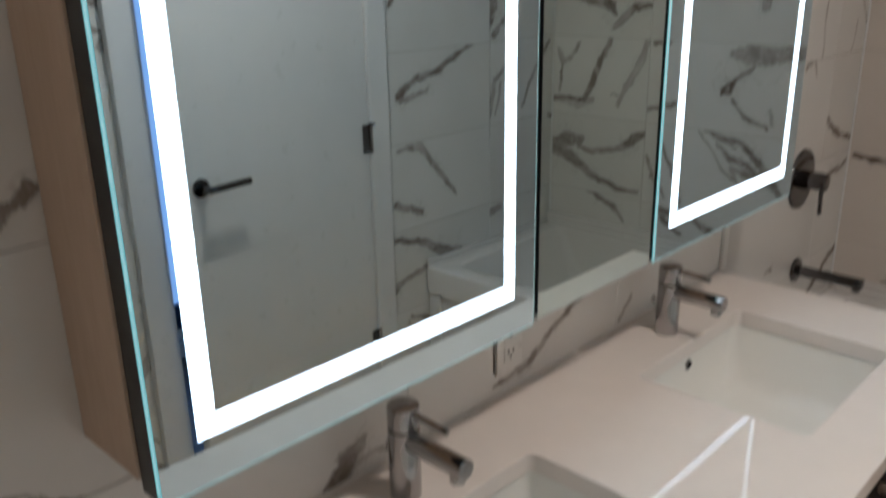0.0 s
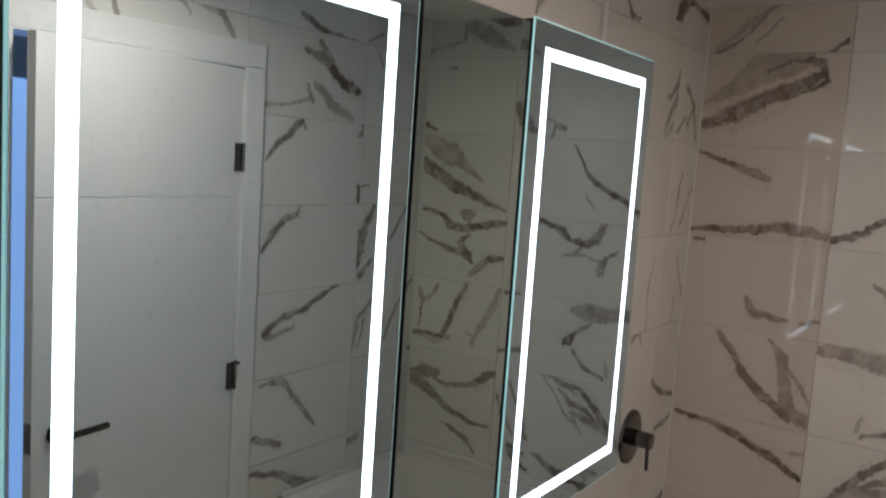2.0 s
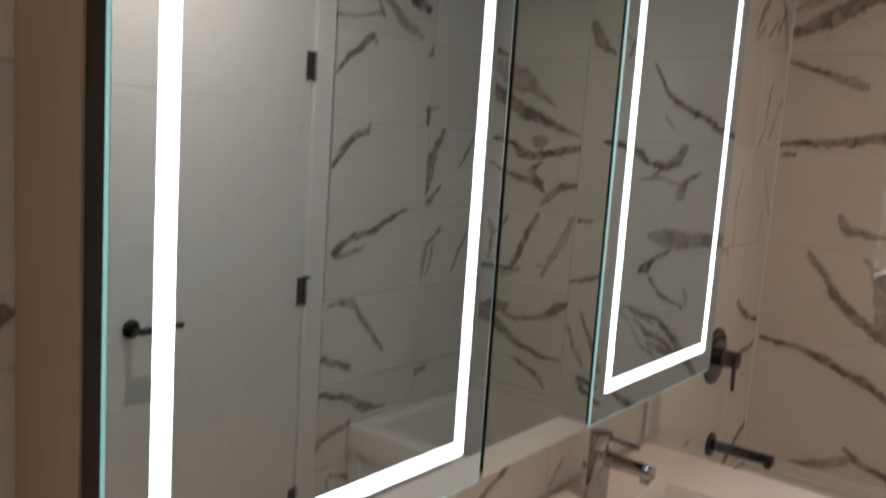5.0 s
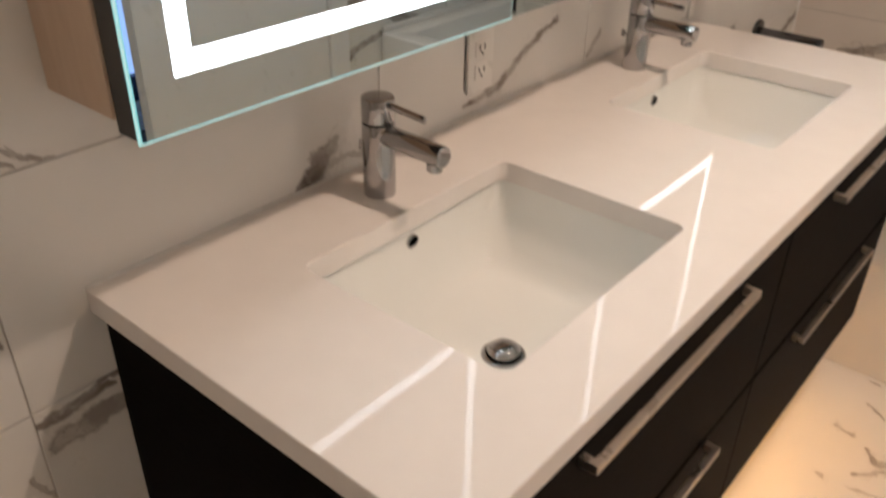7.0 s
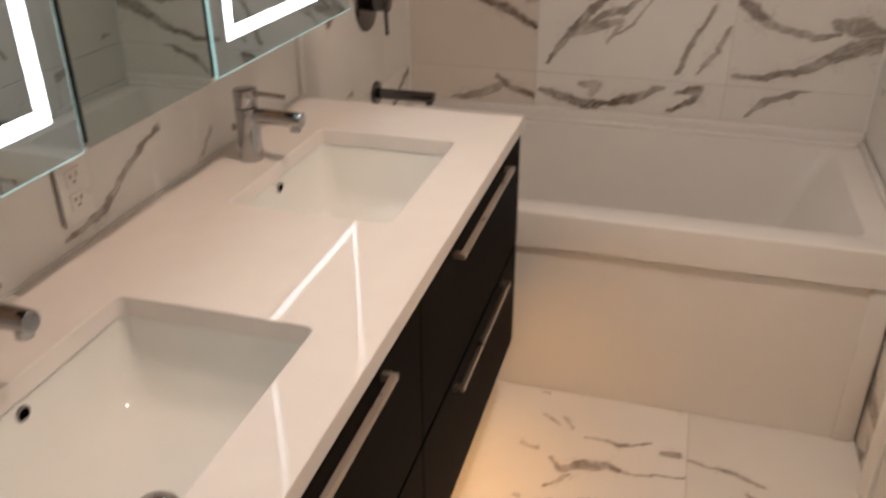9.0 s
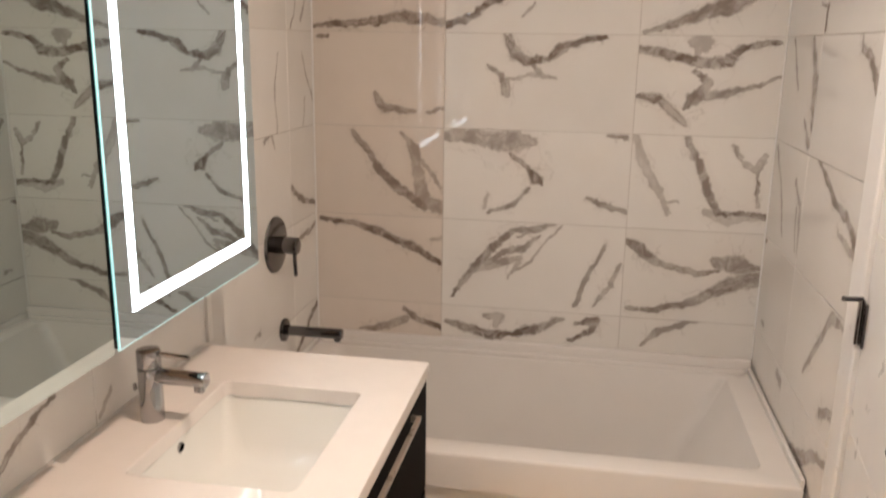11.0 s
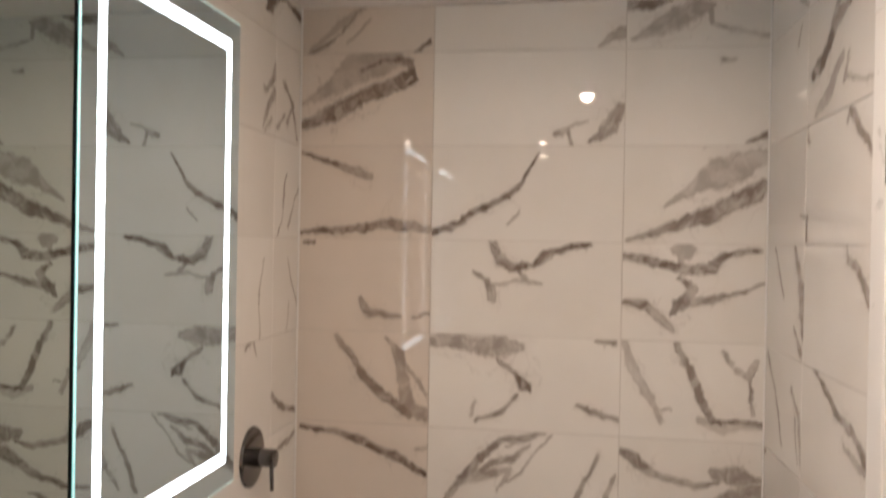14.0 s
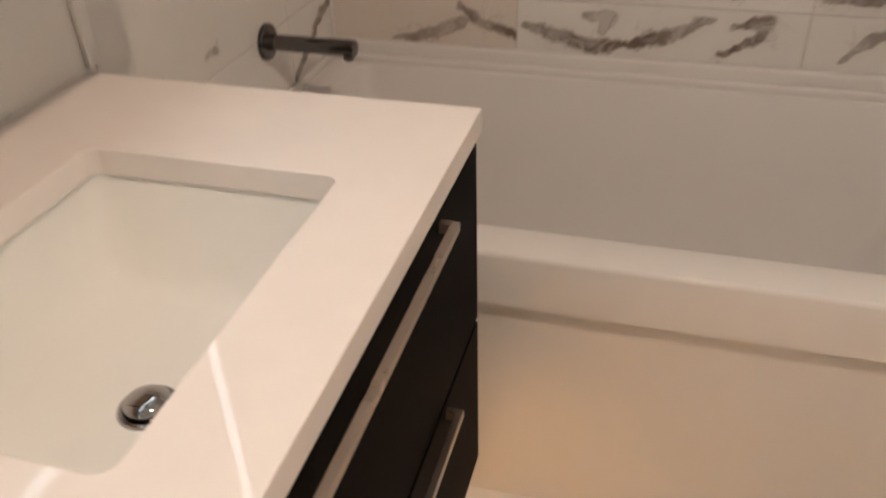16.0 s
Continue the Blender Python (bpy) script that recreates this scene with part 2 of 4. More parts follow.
G = 0.010  # tile thickness: the grout bed lies behind the tile faces
HALL = 2.6  # far wall of the next room
floor = setting("floor", box(-0.15, RIGHT + 0.12, SOUTH - 0.1, 0.15, -0.10, FLOOR - 0.003), M_GROUT, "large marble-look porcelain floor tiles with fine grout", "floor")
ceiling = setting("ceiling", box(-0.15, RIGHT + 0.12, SOUTH - 0.1, 0.15, CEIL, CEIL + 0.1), M_CEIL, "smooth white painted ceiling with recessed downlights", "ceiling")
wall_west = setting("wall_west", box(-0.15, -0.003, SOUTH, 0.15, 0, CEIL), M_GROUT, "marble-look tiled wall behind the vanity and mirrors", "wall")
wall_north = setting("wall_north", box(-0.003, RIGHT + 0.003, 0.003, 0.15, 0, CEIL), M_GROUT, "marble-look tiled wall behind the bathtub", "wall")
wall_south = setting("wall_south", box(0, RIGHT, SOUTH - 0.1, SOUTH, 0, CEIL), M_CEIL, "plain painted wall at the end of the room", "wall")

HINGE, LATCH, HEAD = -1.013, -1.757, 2.125
bm = box(RIGHT + 0.003, RIGHT + 0.12, HINGE + 0.02, 0.15, 0, CEIL)
box(RIGHT + 0.003, RIGHT + 0.12, SOUTH, LATCH - 0.02, 0, CEIL, bm=bm)
box(RIGHT + 0.003, RIGHT + 0.12, LATCH - 0.02, HINGE + 0.02, HEAD + 0.02, CEIL, bm=bm)
wall_east = setting("wall_east", bm, M_GROUT, "marble-look tiled wall with a white door in it", "wall")

setting("floor_next_room", box(RIGHT + 0.12, HALL + 0.1, -3.2, 1.2, -0.10, FLOOR), plain("grey_floor", (0.10, 0.09, 0.085), 0.4), "dark plain floor of the next room", "floor")
# the next room, seen through the gap of the door
setting("ceiling_next_room", box(RIGHT + 0.12, HALL + 0.1, -3.2, 1.2, CEIL, CEIL + 0.1), M_CEIL, "white painted ceiling of the next room", "ceiling")
setting("wall_next_room_north", box(RIGHT + 0.12, HALL, 1.1, 1.2, 0, CEIL), M_CEIL, "white painted wall of the next room", "wall")
setting("wall_next_room_south", box(RIGHT + 0.12, HALL, -3.2, -3.1, 0, CEIL), M_CEIL, "white painted wall of the next room", "wall")
WY0, WY1, WZ0, WZ1 = -1.75, -0.45, 0.10, 2.13
bm = box(HALL, HALL + 0.1, -3.1, WY0, 0, CEIL)
box(HALL, HALL + 0.1, WY1, 1.1, 0, CEIL, bm=bm)
box(HALL, HALL + 0.1, WY0, WY1, 0, WZ0, bm=bm)
box(HALL, HALL + 0.1, WY0, WY1, WZ1, CEIL, bm=bm)
setting("wall_next_room_east", bm, M_CEIL, "white painted wall with a bright window", "wall")
window = thing("window_1", "tall glazed window with white frame, blue daylight behind", "window", (HALL + 0.05, (WY0 + WY1) / 2, WZ0), kind="structure")
hw, hh = (WY1 - WY0) / 2, WZ1 - WZ0
for a in ((-0.02, 0.02, -hw, hw, 0, 0.05), (-0.02, 0.02, -hw, hw, hh - 0.05, hh), (-0.02, 0.02, -hw, -hw + 0.05, 0.05, hh - 0.05), (-0.02, 0.02, hw - 0.05, hw, 0.05, hh - 0.05)):
    part("window_frame", box(*a, 0.004), M_PAINT, window)
setting("backdrop", box(HALL + 0.5, HALL + 0.55, -2.6, 0.4, -0.1, 3.0), glow("evening_sky", (0.36, 0.48, 0.82), 1.5), "pale blue daylight outside the window", "backdrop")
M_BLUE = plain("dark_blue_paint", (0.02, 0.05, 0.12), 0.4)
part("kick_panel", box(-0.022, 0.018, -hw + 0.05, hw - 0.05, 0.05, 0.16, 0.004), M_BLUE, window, "dark blue lower panel")

# ---- door ----
door_frame = thing("door_frame", "white painted door frame with flat casing", "door frame", (RIGHT, (HINGE + LATCH) / 2, 0), kind="structure")
dy0, dy1 = LATCH - door_frame.location.y, HINGE - door_frame.location.y
CW = 0.082
part("casing", box(-0.022, 0.002, dy1 + 0.004, dy1 + CW, FLOOR, HEAD + 0.004, 0.003), M_PAINT, door_frame)
part("casing", box(-0.022, 0.002, dy0 - CW, dy0 - 0.004, FLOOR, HEAD + 0.004, 0.003), M_PAINT, door_frame)
part("head_casing", box(-0.022, 0.002, dy0 - CW, dy1 + CW, HEAD + 0.005, HEAD + CW, 0.003), M_PAINT, door_frame)
part("jamb", box(-0.020, 0.125, dy1, dy1 + 0.0195, FLOOR, HEAD), M_PAINT, door_frame)
part("jamb", box(-0.020, 0.125, dy0 - 0.0195, dy0, FLOOR, HEAD), M_PAINT, door_frame)
part("head_jamb", box(-0.020, 0.125, dy0 - 0.0195, dy1 + 0.0195, HEAD, HEAD + 0.0195), M_PAINT, door_frame)
part("door_stop", box(0.04, 0.055, dy0, dy0 + 0.012, FLOOR, HEAD), M_PAINT, door_frame)
part("door_stop", box(0.04, 0.055, dy1 - 0.012, dy1, FLOOR, HEAD), M_PAINT, door_frame)
strike = part("strike_plate", box(0.002, 0.03, dy0 - 0.001, dy0 + 0.002, 1.07, 1.13), M_DARKCHROME, door_frame)

AJAR, DW = 7.0, 0.733
door = thing("door_1", "white door with shallow horizontal grooves, slightly ajar", "door", kind="structure")
door.matrix_world = pose(RIGHT - 0.014, HINGE - 0.003, 0, 0, 0, -AJAR)
# leaf runs along -y from the hinge side; panels between grooves are separate boards
bm = box(0.004, 0.036, -DW, 0, 0.042, HEAD - 0.004, 0.0015)
leaf = part("leaf", bm, M_PAINT, door)
zs = (0.042, 0.49, 0.895, 1.305, 1.715, HEAD - 0.004)
for a, b in zip(zs, zs[1:]):
    part("panel", box(0.0025, 0.005, -DW, 0, a + 0.0008, b - 0.0008, 0.0012), M_PAINT, door)
handle = part("lever_handle", rod((-0.008, -DW + 0.065, 1.10), (0.0, -DW + 0.065, 1.10), 0.026, bevel=0.002), M_DARKCHROME, door, "dark chrome lever handle on a round rose", True)
bm = rod((-0.05, -DW + 0.065, 1.10), (-0.006, -DW + 0.065, 1.10), 0.010)
rod((-0.048, -DW + 0.058, 1.10), (-0.048, -DW + 0.195, 1.10), 0.0095, bm=bm, bevel=0.003)
part("lever", bm, M_DARKCHROME, handle, smooth=True)
part("latch_plate", box(0.006, 0.03, -DW - 0.0015, -DW + 0.0008, 1.06, 1.14), M_DARKCHROME, door)
for z in (0.40, 1.12, 1.84):
    hinge = part("hinge", box(-0.004, 0.001, -0.030, 0.0025, z - 0.045, z + 0.045, 0.001), M_DARKCHROME, door, "dark chrome butt hinge")
    part("knuckle", rod((-0.006, 0.004, z - 0.047), (-0.006, 0.004, z + 0.047), 0.006, seg=14), M_CHROME, hinge, smooth=True)
    if z == 1.12:
        part("hinge_stop", rod((-0.006, 0.004, z + 0.047), (-0.045, -0.022, z + 0.052), 0.005, seg=12), M_DARKCHROME, hinge, smooth=True)

# ---- caulk in the corners ----
for x in (0.0, RIGHT):
    s = 1 if x == 0 else -1
    setting("trim", box(min(x, x + s * 0.005), max(x, x + s * 0.005), -0.006, 0.0, 0.65, CEIL, 0.001), M_PAINT, "white caulk line in the tiled corner", "trim")
setting("trim", box(0.0, 0.004, -2.46, -0.868, 0.9, 0.9035, 0.0008), M_PLASTIC, "thin caulk line between countertop and wall", "trim")

setting("trim", box(0.0, 0.010, -0.866, -0.842, 0.9045, CEIL, 0.002), M_PLASTIC, "pale vertical tile edge profile beside the bath", "trim")

# ---- bathtub ----
TF, RIM = -0.762, 0.607
tub = thing("bathtub", "white acrylic alcove bathtub with a panelled apron", "bathtub", (RIGHT / 2, TF / 2, 0))
ox, oy = RIGHT / 2, TF / 2
X0, X1, Y0, Y1 = 0.006 - ox, RIGHT - 0.006 - ox, TF - oy, -0.006 - oy
ix0, ix1, iy0, iy1 = 0.085 - ox, 1.405 - ox, -0.678 - oy, -0.055 - oy
rings = [ring_of(X0, X1, Y0, Y1, RIM - 0.10, 0.006), ring_of(X0, X1, Y0, Y1, RIM - 0.009, 0.006), ring_of(X0 + 0.001, X1 - 0.001, Y0 + 0.0015, Y1 - 0.001, RIM - 0.004, 0.006), ring_of(X0 + 0.004, X1 - 0.004, Y0 + 0.0045, Y1 - 0.004, RIM - 0.001, 0.006), ring_of(X0 + 0.009, X1 - 0.009, Y0 + 0.009, Y1 - 0.009, RIM, 0.006),
         ring_of(ix0 - 0.008, ix1 + 0.008, iy0 - 0.008, iy1 + 0.008, RIM, 0.038), ring_of(ix0 - 0.0025, ix1 + 0.0025, iy0 - 0.0025, iy1 + 0.0025, RIM - 0.0025, 0.035), ring_of(ix0, ix1, iy0, iy1, RIM - 0.009, 0.035),
         ring_of(ix0 + 0.03, ix1 - 0.10, iy0 + 0.02, iy1 - 0.02, 0.40, 0.06), ring_of(ix0 + 0.07, ix1 - 0.20, iy0 + 0.04, iy1 - 0.04, 0.20, 0.08),
         ring_of(ix0 + 0.11, ix1 - 0.25, iy0 + 0.07, iy1 - 0.07, 0.155, 0.09), ring_of(ix0 + 0.17, ix1 - 0.31, iy0 + 0.13, iy1 - 0.13, 0.145, 0.09)]
part("shell", loft(rings), M_ACRYLIC, tub, smooth=True)
LIP = 0.652
part("tile_flange", box(X0, X1, Y1 - 0.022, Y1 + 0.001, RIM - 0.004, LIP, 0.006, 3), M_ACRYLIC, tub, smooth=True)
part("tile_flange", box(X1 - 0.009, X1 + 0.001, Y0 + 0.004, Y1 - 0.0225, RIM - 0.004, RIM + 0.022, 0.003, 3), M_ACRYLIC, tub, smooth=True)
part("tile_flange", box(X0 - 0.001, X0 + 0.009, Y0 + 0.004, Y1 - 0.0225, RIM - 0.004, RIM + 0.022, 0.003, 3), M_ACRYLIC, tub, smooth=True)
part("back_ledge", box(X0 + 0.022, X1 - 0.022, Y1 - 0.043, Y1 - 0.0225, RIM - 0.003, RIM + 0.018, 0.006, 3), M_ACRYLIC, tub, smooth=True)
STEP = 0.520
part("apron_panel", box(X0 + 0.05, X1 - 0.055, Y0 + 0.016, Y0 + 0.05, FLOOR + 0.001, STEP - 0.004, 0.002), M_ACRYLIC, tub)
part("apron_border", box(X0, X1, Y0 + 0.0005, Y0 + 0.05, STEP, RIM - 0.06, 0.003, 2), M_ACRYLIC, tub, smooth=True)
part("apron_border", box(X1 - 0.055, X1, Y0 + 0.008, Y0 + 0.05, FLOOR + 0.001, STEP - 0.001, 0.007, 3), M_ACRYLIC, tub, smooth=True)
part("apron_border", box(X0, X0 + 0.05, Y0 + 0.008, Y0 + 0.05, FLOOR + 0.001, STEP - 0.001, 0.007, 3), M_ACRYLIC, tub, smooth=True)
part("drain", rod((ix0 + 0.27, 0, 0.144), (ix0 + 0.27, 0, 0.150), 0.034, bevel=0.002), M_CHROME, tub, smooth=True)
part("overflow_cap", rod((ix0 + 0.008, 0, 0.47), (ix0 + 0.04, 0, 0.466), 0.034, bevel=0.002), M_CHROME, tub, smooth=True)

valve = thing("shower_valve", "dark chrome round shower valve with a lever", "valve", (0, -0.385, 1.045))
part("escutcheon", rod((0.0, 0, 0), (0.008, 0, 0), 0.088, 0.084, 48, bevel=0.002), M_DARKCHROME, valve, smooth=True)
part("body", rod((0.007, 0, 0), (0.075, 0, 0), 0.027, 0.026, 32, bevel=0.003), M_DARKCHROME, valve, smooth=True)
part("lever", rod((0.062, 0, -0.02), (0.064, 0, -0.095), 0.006, bevel=0.002), M_DARKCHROME, valve, smooth=True)
spout = thing("tub_spout", "dark chrome wall-mounted bath spout on a round flange", "spout", (0, -0.34, 0.755))
part("flange", rod((0, 0, 0), (0.010, 0, 0), 0.038, 0.036, 36, bevel=0.002), M_DARKCHROME, spout, smooth=True)
bm = rod((0.008, 0, 0), (0.195, 0, 0), 0.0165, bevel=0.003)
rod((0.178, 0, -0.004), (0.178, 0, -0.024), 0.011, bm=bm)
part("tube", bm, M_DARKCHROME, spout, smooth=True)

# ---- vanity ----
VY0, VY1, VX, VZ0, CT0, CT = -2.446, -0.882, 0.553, 0.280, 0.866, 0.900
SINKS = ((0.0, -2.043), (-0.008, -1.283))
SX0, SX1, SH = 0.156, 0.474, 0.212
vanity = thing("vanity_cabinet", "wall-hung dark wood vanity cabinet with four drawers", "cabinet", (0, (VY0 + VY1) / 2, VZ0))
vy, H = (VY1 - VY0) / 2, CT0 - VZ0
part("side_panel", box(0.001, VX, -vy, -vy + 0.018, 0, H, 0.001), M_DARKWOOD, vanity)
part("side_panel", box(0.001, VX, vy - 0.018, vy, 0, H, 0.001), M_DARKWOOD, vanity)
part("bottom_panel", box(0.001, VX, -vy + 0.018, vy - 0.018, 0, 0.018), M_DARKWOOD, vanity)
part("back_panel", box(0.001, 0.012, -vy + 0.018, vy - 0.018, 0.018, H), M_DARKWOOD, vanity)
part("divider", box(0.012, VX - 0.002, -0.009, 0.009, 0.018, H), M_DARKWOOD, vanity)
SPLIT = 0.572 - VZ0
for y0, y1 in ((-vy + 0.001, -0.0015), (0.0015, vy - 0.001)):
    for z0, z1 in ((0.002, SPLIT - 0.003), (SPLIT + 0.006, H - 0.006)):
        front = part("drawer_front", box(VX + 0.001, VX + 0.020, y0, y1, z0, z1, 0.0012), M_DARKWOOD, vanity)
        hy, hz, L = (y0 + y1) / 2 + 0.012, z1 - 0.019, 0.212
        bm = box(VX + 0.032, VX + 0.042, hy - L, hy + L, hz - 0.006, hz + 0.006, 0.001)
        box(VX + 0.0195, VX + 0.0325, hy - L, hy - L + 0.010, hz - 0.006, hz + 0.006, bm=bm)
        box(VX + 0.0195, VX + 0.0325, hy + L - 0.010, hy + L, hz - 0.006, hz + 0.006, bm=bm)
        part("drawer_handle", bm, M_NICKEL, front, "square brushed nickel bar handle")

under = thing("under_cabinet_light", "warm white LED strip fixed under the vanity", "light strip", (0.545, (VY0 + VY1) / 2, VZ0))
part("channel", box(-0.012, 0.012, -vy + 0.03, vy - 0.03, -0.012, 0), M_PLASTIC, under)
part("diffuser", box(-0.009, 0.009, -vy + 0.032, vy - 0.032, -0.030, -0.0125, 0.004), M_UNDER, under)

counter = thing("countertop", "polished white quartz countertop with two sink cutouts", "countertop", (0.30, (VY0 + VY1) / 2, CT0))
cy = (VY0 + VY1) / 2
outer = [(0.001 - 0.30, -2.461 - cy), (0.576 - 0.30, -2.461 - cy), (0.576 - 0.30, -0.866 - cy), (0.001 - 0.30, -0.866 - cy)]
holes = [ring_of(SX0 + sx - 0.30, SX1 + sx - 0.30, sy - SH - cy, sy + SH - cy, 0, 0.016) for sx, sy in SINKS]
bm = slab_with_holes(outer, holes, 0.0, CT - CT0)
sharp = [e for e in bm.edges if len(e.link_faces) == 2 and e.calc_face_angle(0) > 1.0]
bmesh.ops.bevel(bm, geom=sharp, offset=0.0018, segments=2, profile=0.5, affect="EDGES")
part("slab", bm, M_QUARTZ, counter)


def sink(sx, sy):
    s = thing("undermount_sink", "white ceramic rectangular undermount sink with chrome drain", "sink", ((SX0 + SX1) / 2 + sx, sy, 0.72), "vanity sinks")
    a, top = (SX1 - SX0) / 2, CT0 - 0.72 - 0.0005
    rr = [ring_of(-a - 0.02, a + 0.02, -SH - 0.02, SH + 0.02, top, 0.03), ring_of(-a - 0.006, a + 0.004, -SH - 0.004, SH + 0.004, top, 0.022),
          ring_of(-a - 0.006, a + 0.002, -SH - 0.003, SH + 0.003, top - 0.008, 0.024), ring_of(-a - 0.001, a - 0.012, -SH + 0.012, SH - 0.012, top - 0.06, 0.030),
          ring_of(-a + 0.012, a - 0.022, -SH + 0.024, SH - 0.024, 0.045, 0.036), ring_of(-a + 0.022, a - 0.034, -SH + 0.038, SH - 0.038, 0.026, 0.042),
          ring_of(-a + 0.040, a - 0.055, -SH + 0.060, SH - 0.060, 0.016, 0.045), ring_of(-0.024, 0.055, -0.046, 0.034, 0.0105, 0.035), ring_of(-0.014, 0.046, -0.036, 0.024, 0.008, 0.029)]
    part("basin", loft(rr), M_CERAMIC, s, smooth=True)
    d = part("drain", rod((0.016, -0.006, 0.0065), (0.016, -0.006, 0.0125), 0.033, 0.031, 40, bevel=0.002), M_CHROME, s, smooth=True)
    cap = [[(0.016 + r * math.cos(t), r * math.sin(t) - 0.006, z) for t in np.linspace(0, 2 * math.pi, 32, False)] for r, z in ((0.0245, 0.014), (0.0245, 0.018), (0.020, 0.0225), (0.012, 0.025), (0.004, 0.0258))]
    part("stopper", loft(cap, close_first=True), M_CHROME, d, "domed chrome pop-up stopper", True)
    part("drain_gap", rod((0.016, -0.006, 0.0128), (0.016, -0.006, 0.0138), 0.0262), M_HOLE, d)
    zo = 0.842 - 0.72
    o = part("overflow_ring", rod((-a - 0.010, 0, zo), (-a - 0.0015, 0, zo - 0.001), 0.0125, 0.0115, 28, bevel=0.001), M_CHROME, s, "chrome overflow ring", True)
    part("overflow_hole", rod((-a - 0.005, 0, zo), (-a - 0.0008, 0, zo - 0.001), 0.0095), M_HOLE, o)
    return s


def faucet(sy):
    f = thing("faucet", "chrome single-lever basin faucet on the countertop", "faucet", (0.088, sy, CT), "vanity faucets")
    part("body", rod((0, 0, 0.0), (0, 0, 0.112), 0.0238, bevel=0.001, seg=40), M_CHROME, f, smooth=True)
    cap = part("cap", rod((0, 0, 0.1135), (0, 0, 0.150), 0.0237, bevel=0.0025, seg=40), M_CHROME, f, smooth=True)
    part("lever", rod((0.020, 0, 0.142), (0.088, 0, 0.138), 0.0052, 0.0048, 18, bevel=0.001), M_CHROME, cap, "thin pin lever", True)
    sp = part("spout", rod((0.016, 0, 0.096), (0.122, 0, 0.094), 0.0158, 0.0154, 32, bevel=0.002), M_CHROME, f, smooth=True)
    part("aerator", rod((0.106, 0, 0.084), (0.105, 0, 0.070), 0.0115, 0.0110, 24, bevel=0.001), M_CHROME, sp, smooth=True)
    bm = rod((-0.020, 0, 0.066), (-0.036, 0, 0.066), 0.0028, seg=12)
    rod((-0.035, 0, 0.060), (-0.035, 0, 0.074), 0.0038, seg=12, bm=bm)
    part("lift_rod", bm, M_CHROME, f, smooth=True)
    return f


for sx, sy in SINKS:
    sink(sx, sy)
    faucet(sy)

# ---- mirror cabinet ----
MX, MZ0, MZ1 = 0.168, 1.140, 2.137
MIRRORS = ((-2.446, -1.845, True, 0.003, 0.009), (-1.836, -1.510, False, 0.0, 0.010), (-1.502, -0.903, True, 0.009, 0.006))  # span, lit, rise of the top and drop of the bottom
mcab = thing("mirror_cabinet", "wall-mounted cabinet with pale wood side and mirrored doors", "mirror cabinet", (0, -1.675, MZ0))
my = -1.675
part("body", box(0.001, 0.127, -2.447 - my, -0.911 - my, 0.008, MZ1 - MZ0 - 0.004, 0.001), M_PLY, mcab, "pale birch plywood carcass")
for y0, y1, lit, rise, drop in MIRRORS:
    h = MZ1 - MZ0 + rise
    front = MX if lit else MX - 0.003
    d = part("mirror_door", box(0.128, front - 0.0040 if lit else front - 0.0065, y0 - my + 0.002, y1 - my - 0.002, 0.003 - drop, h - 0.003, 0.001), M_BLACK, mcab, "lit mirror door with black frame" if lit else "plain mirror door with black frame")
    if lit:
        bm = box(front - 0.0038, front - 0.0012, y0 - my, y1 - my, -drop, h, 0.0004, 1)
        part("glass_edge", bm, M_EDGE, d, "greenish lit glass edge")
    e = 0.003
    L0, LW = 0.048, 0.0225
    ya, yb, za, zb = y0 - my, y1 - my, 0.0, h
    if lit:
        bm = slab_with_holes([(ya + e, za + e - drop), (yb - e, za + e - drop), (yb - e, zb - e), (ya + e, zb - e)], [[(ya + L0, za + L0), (yb - L0, za + L0), (yb - L0, zb - L0), (ya + L0, zb - L0)]], front - 0.001, front)
        box_in = (ya + L0 + LW, yb - L0 - LW, za + L0 + LW, zb - L0 - LW)
        led = slab_with_holes([(ya + L0, za + L0), (yb - L0, za + L0), (yb - L0, zb - L0), (ya + L0, zb - L0)], [[(box_in[0], box_in[2]), (box_in[1], box_in[2]), (box_in[1], box_in[3]), (box_in[0], box_in[3])]], front - 0.001, front)
        turn = Matrix(((0, 0, 1, 0), (1, 0, 0, 0), (0, 1, 0, 0), (0, 0, 0, 1)))
        bmesh.ops.transform(bm, matrix=turn, verts=bm.verts)
        bmesh.ops.transform(led, matrix=turn, verts=led.verts)
        part("mirror_border", bm, M_MIRROR, d)
        part("led_frame", led, M_LED, d, "bright white LED band")
        part("mirror_glass", box(front - 0.001, front, *box_in), M_MIRROR, d)
    else:
        part("mirror_glass", box(front - 0.006, front, ya + e, yb - e, za + e - drop, zb - e), M_PLAINMIRROR, d)

# ---- outlet ----
outlet = thing("wall_outlet", "white duplex wall outlet on the tiled backsplash", "outlet", (0, -1.702, 1.0))
part("plate", box(0.0, 0.006, -0.035, 0.035, -0.057, 0.057, 0.002), M_PLASTIC, outlet)
for z in (-0.020, 0.020):
    r = part("receptacle", box(0.005, 0.008, -0.017, 0.017, z - 0.014, z + 0.014, 0.001), M_PLASTIC, outlet)
    for a in ((-0.008, -0.0055, z - 0.001, z + 0.008), (0.0055, 0.008, z - 0.001, z + 0.008), (-0.002, 0.002, z - 0.010, z - 0.005)):
        part("slot", box(0.0075, 0.0085, *a), M_HOLE, r)

part("side_line", box(0.0, 0.0015, -0.0395, -0.0375, -0.050, 0.070), M_HOLE, outlet, "thin dark line beside the plate")

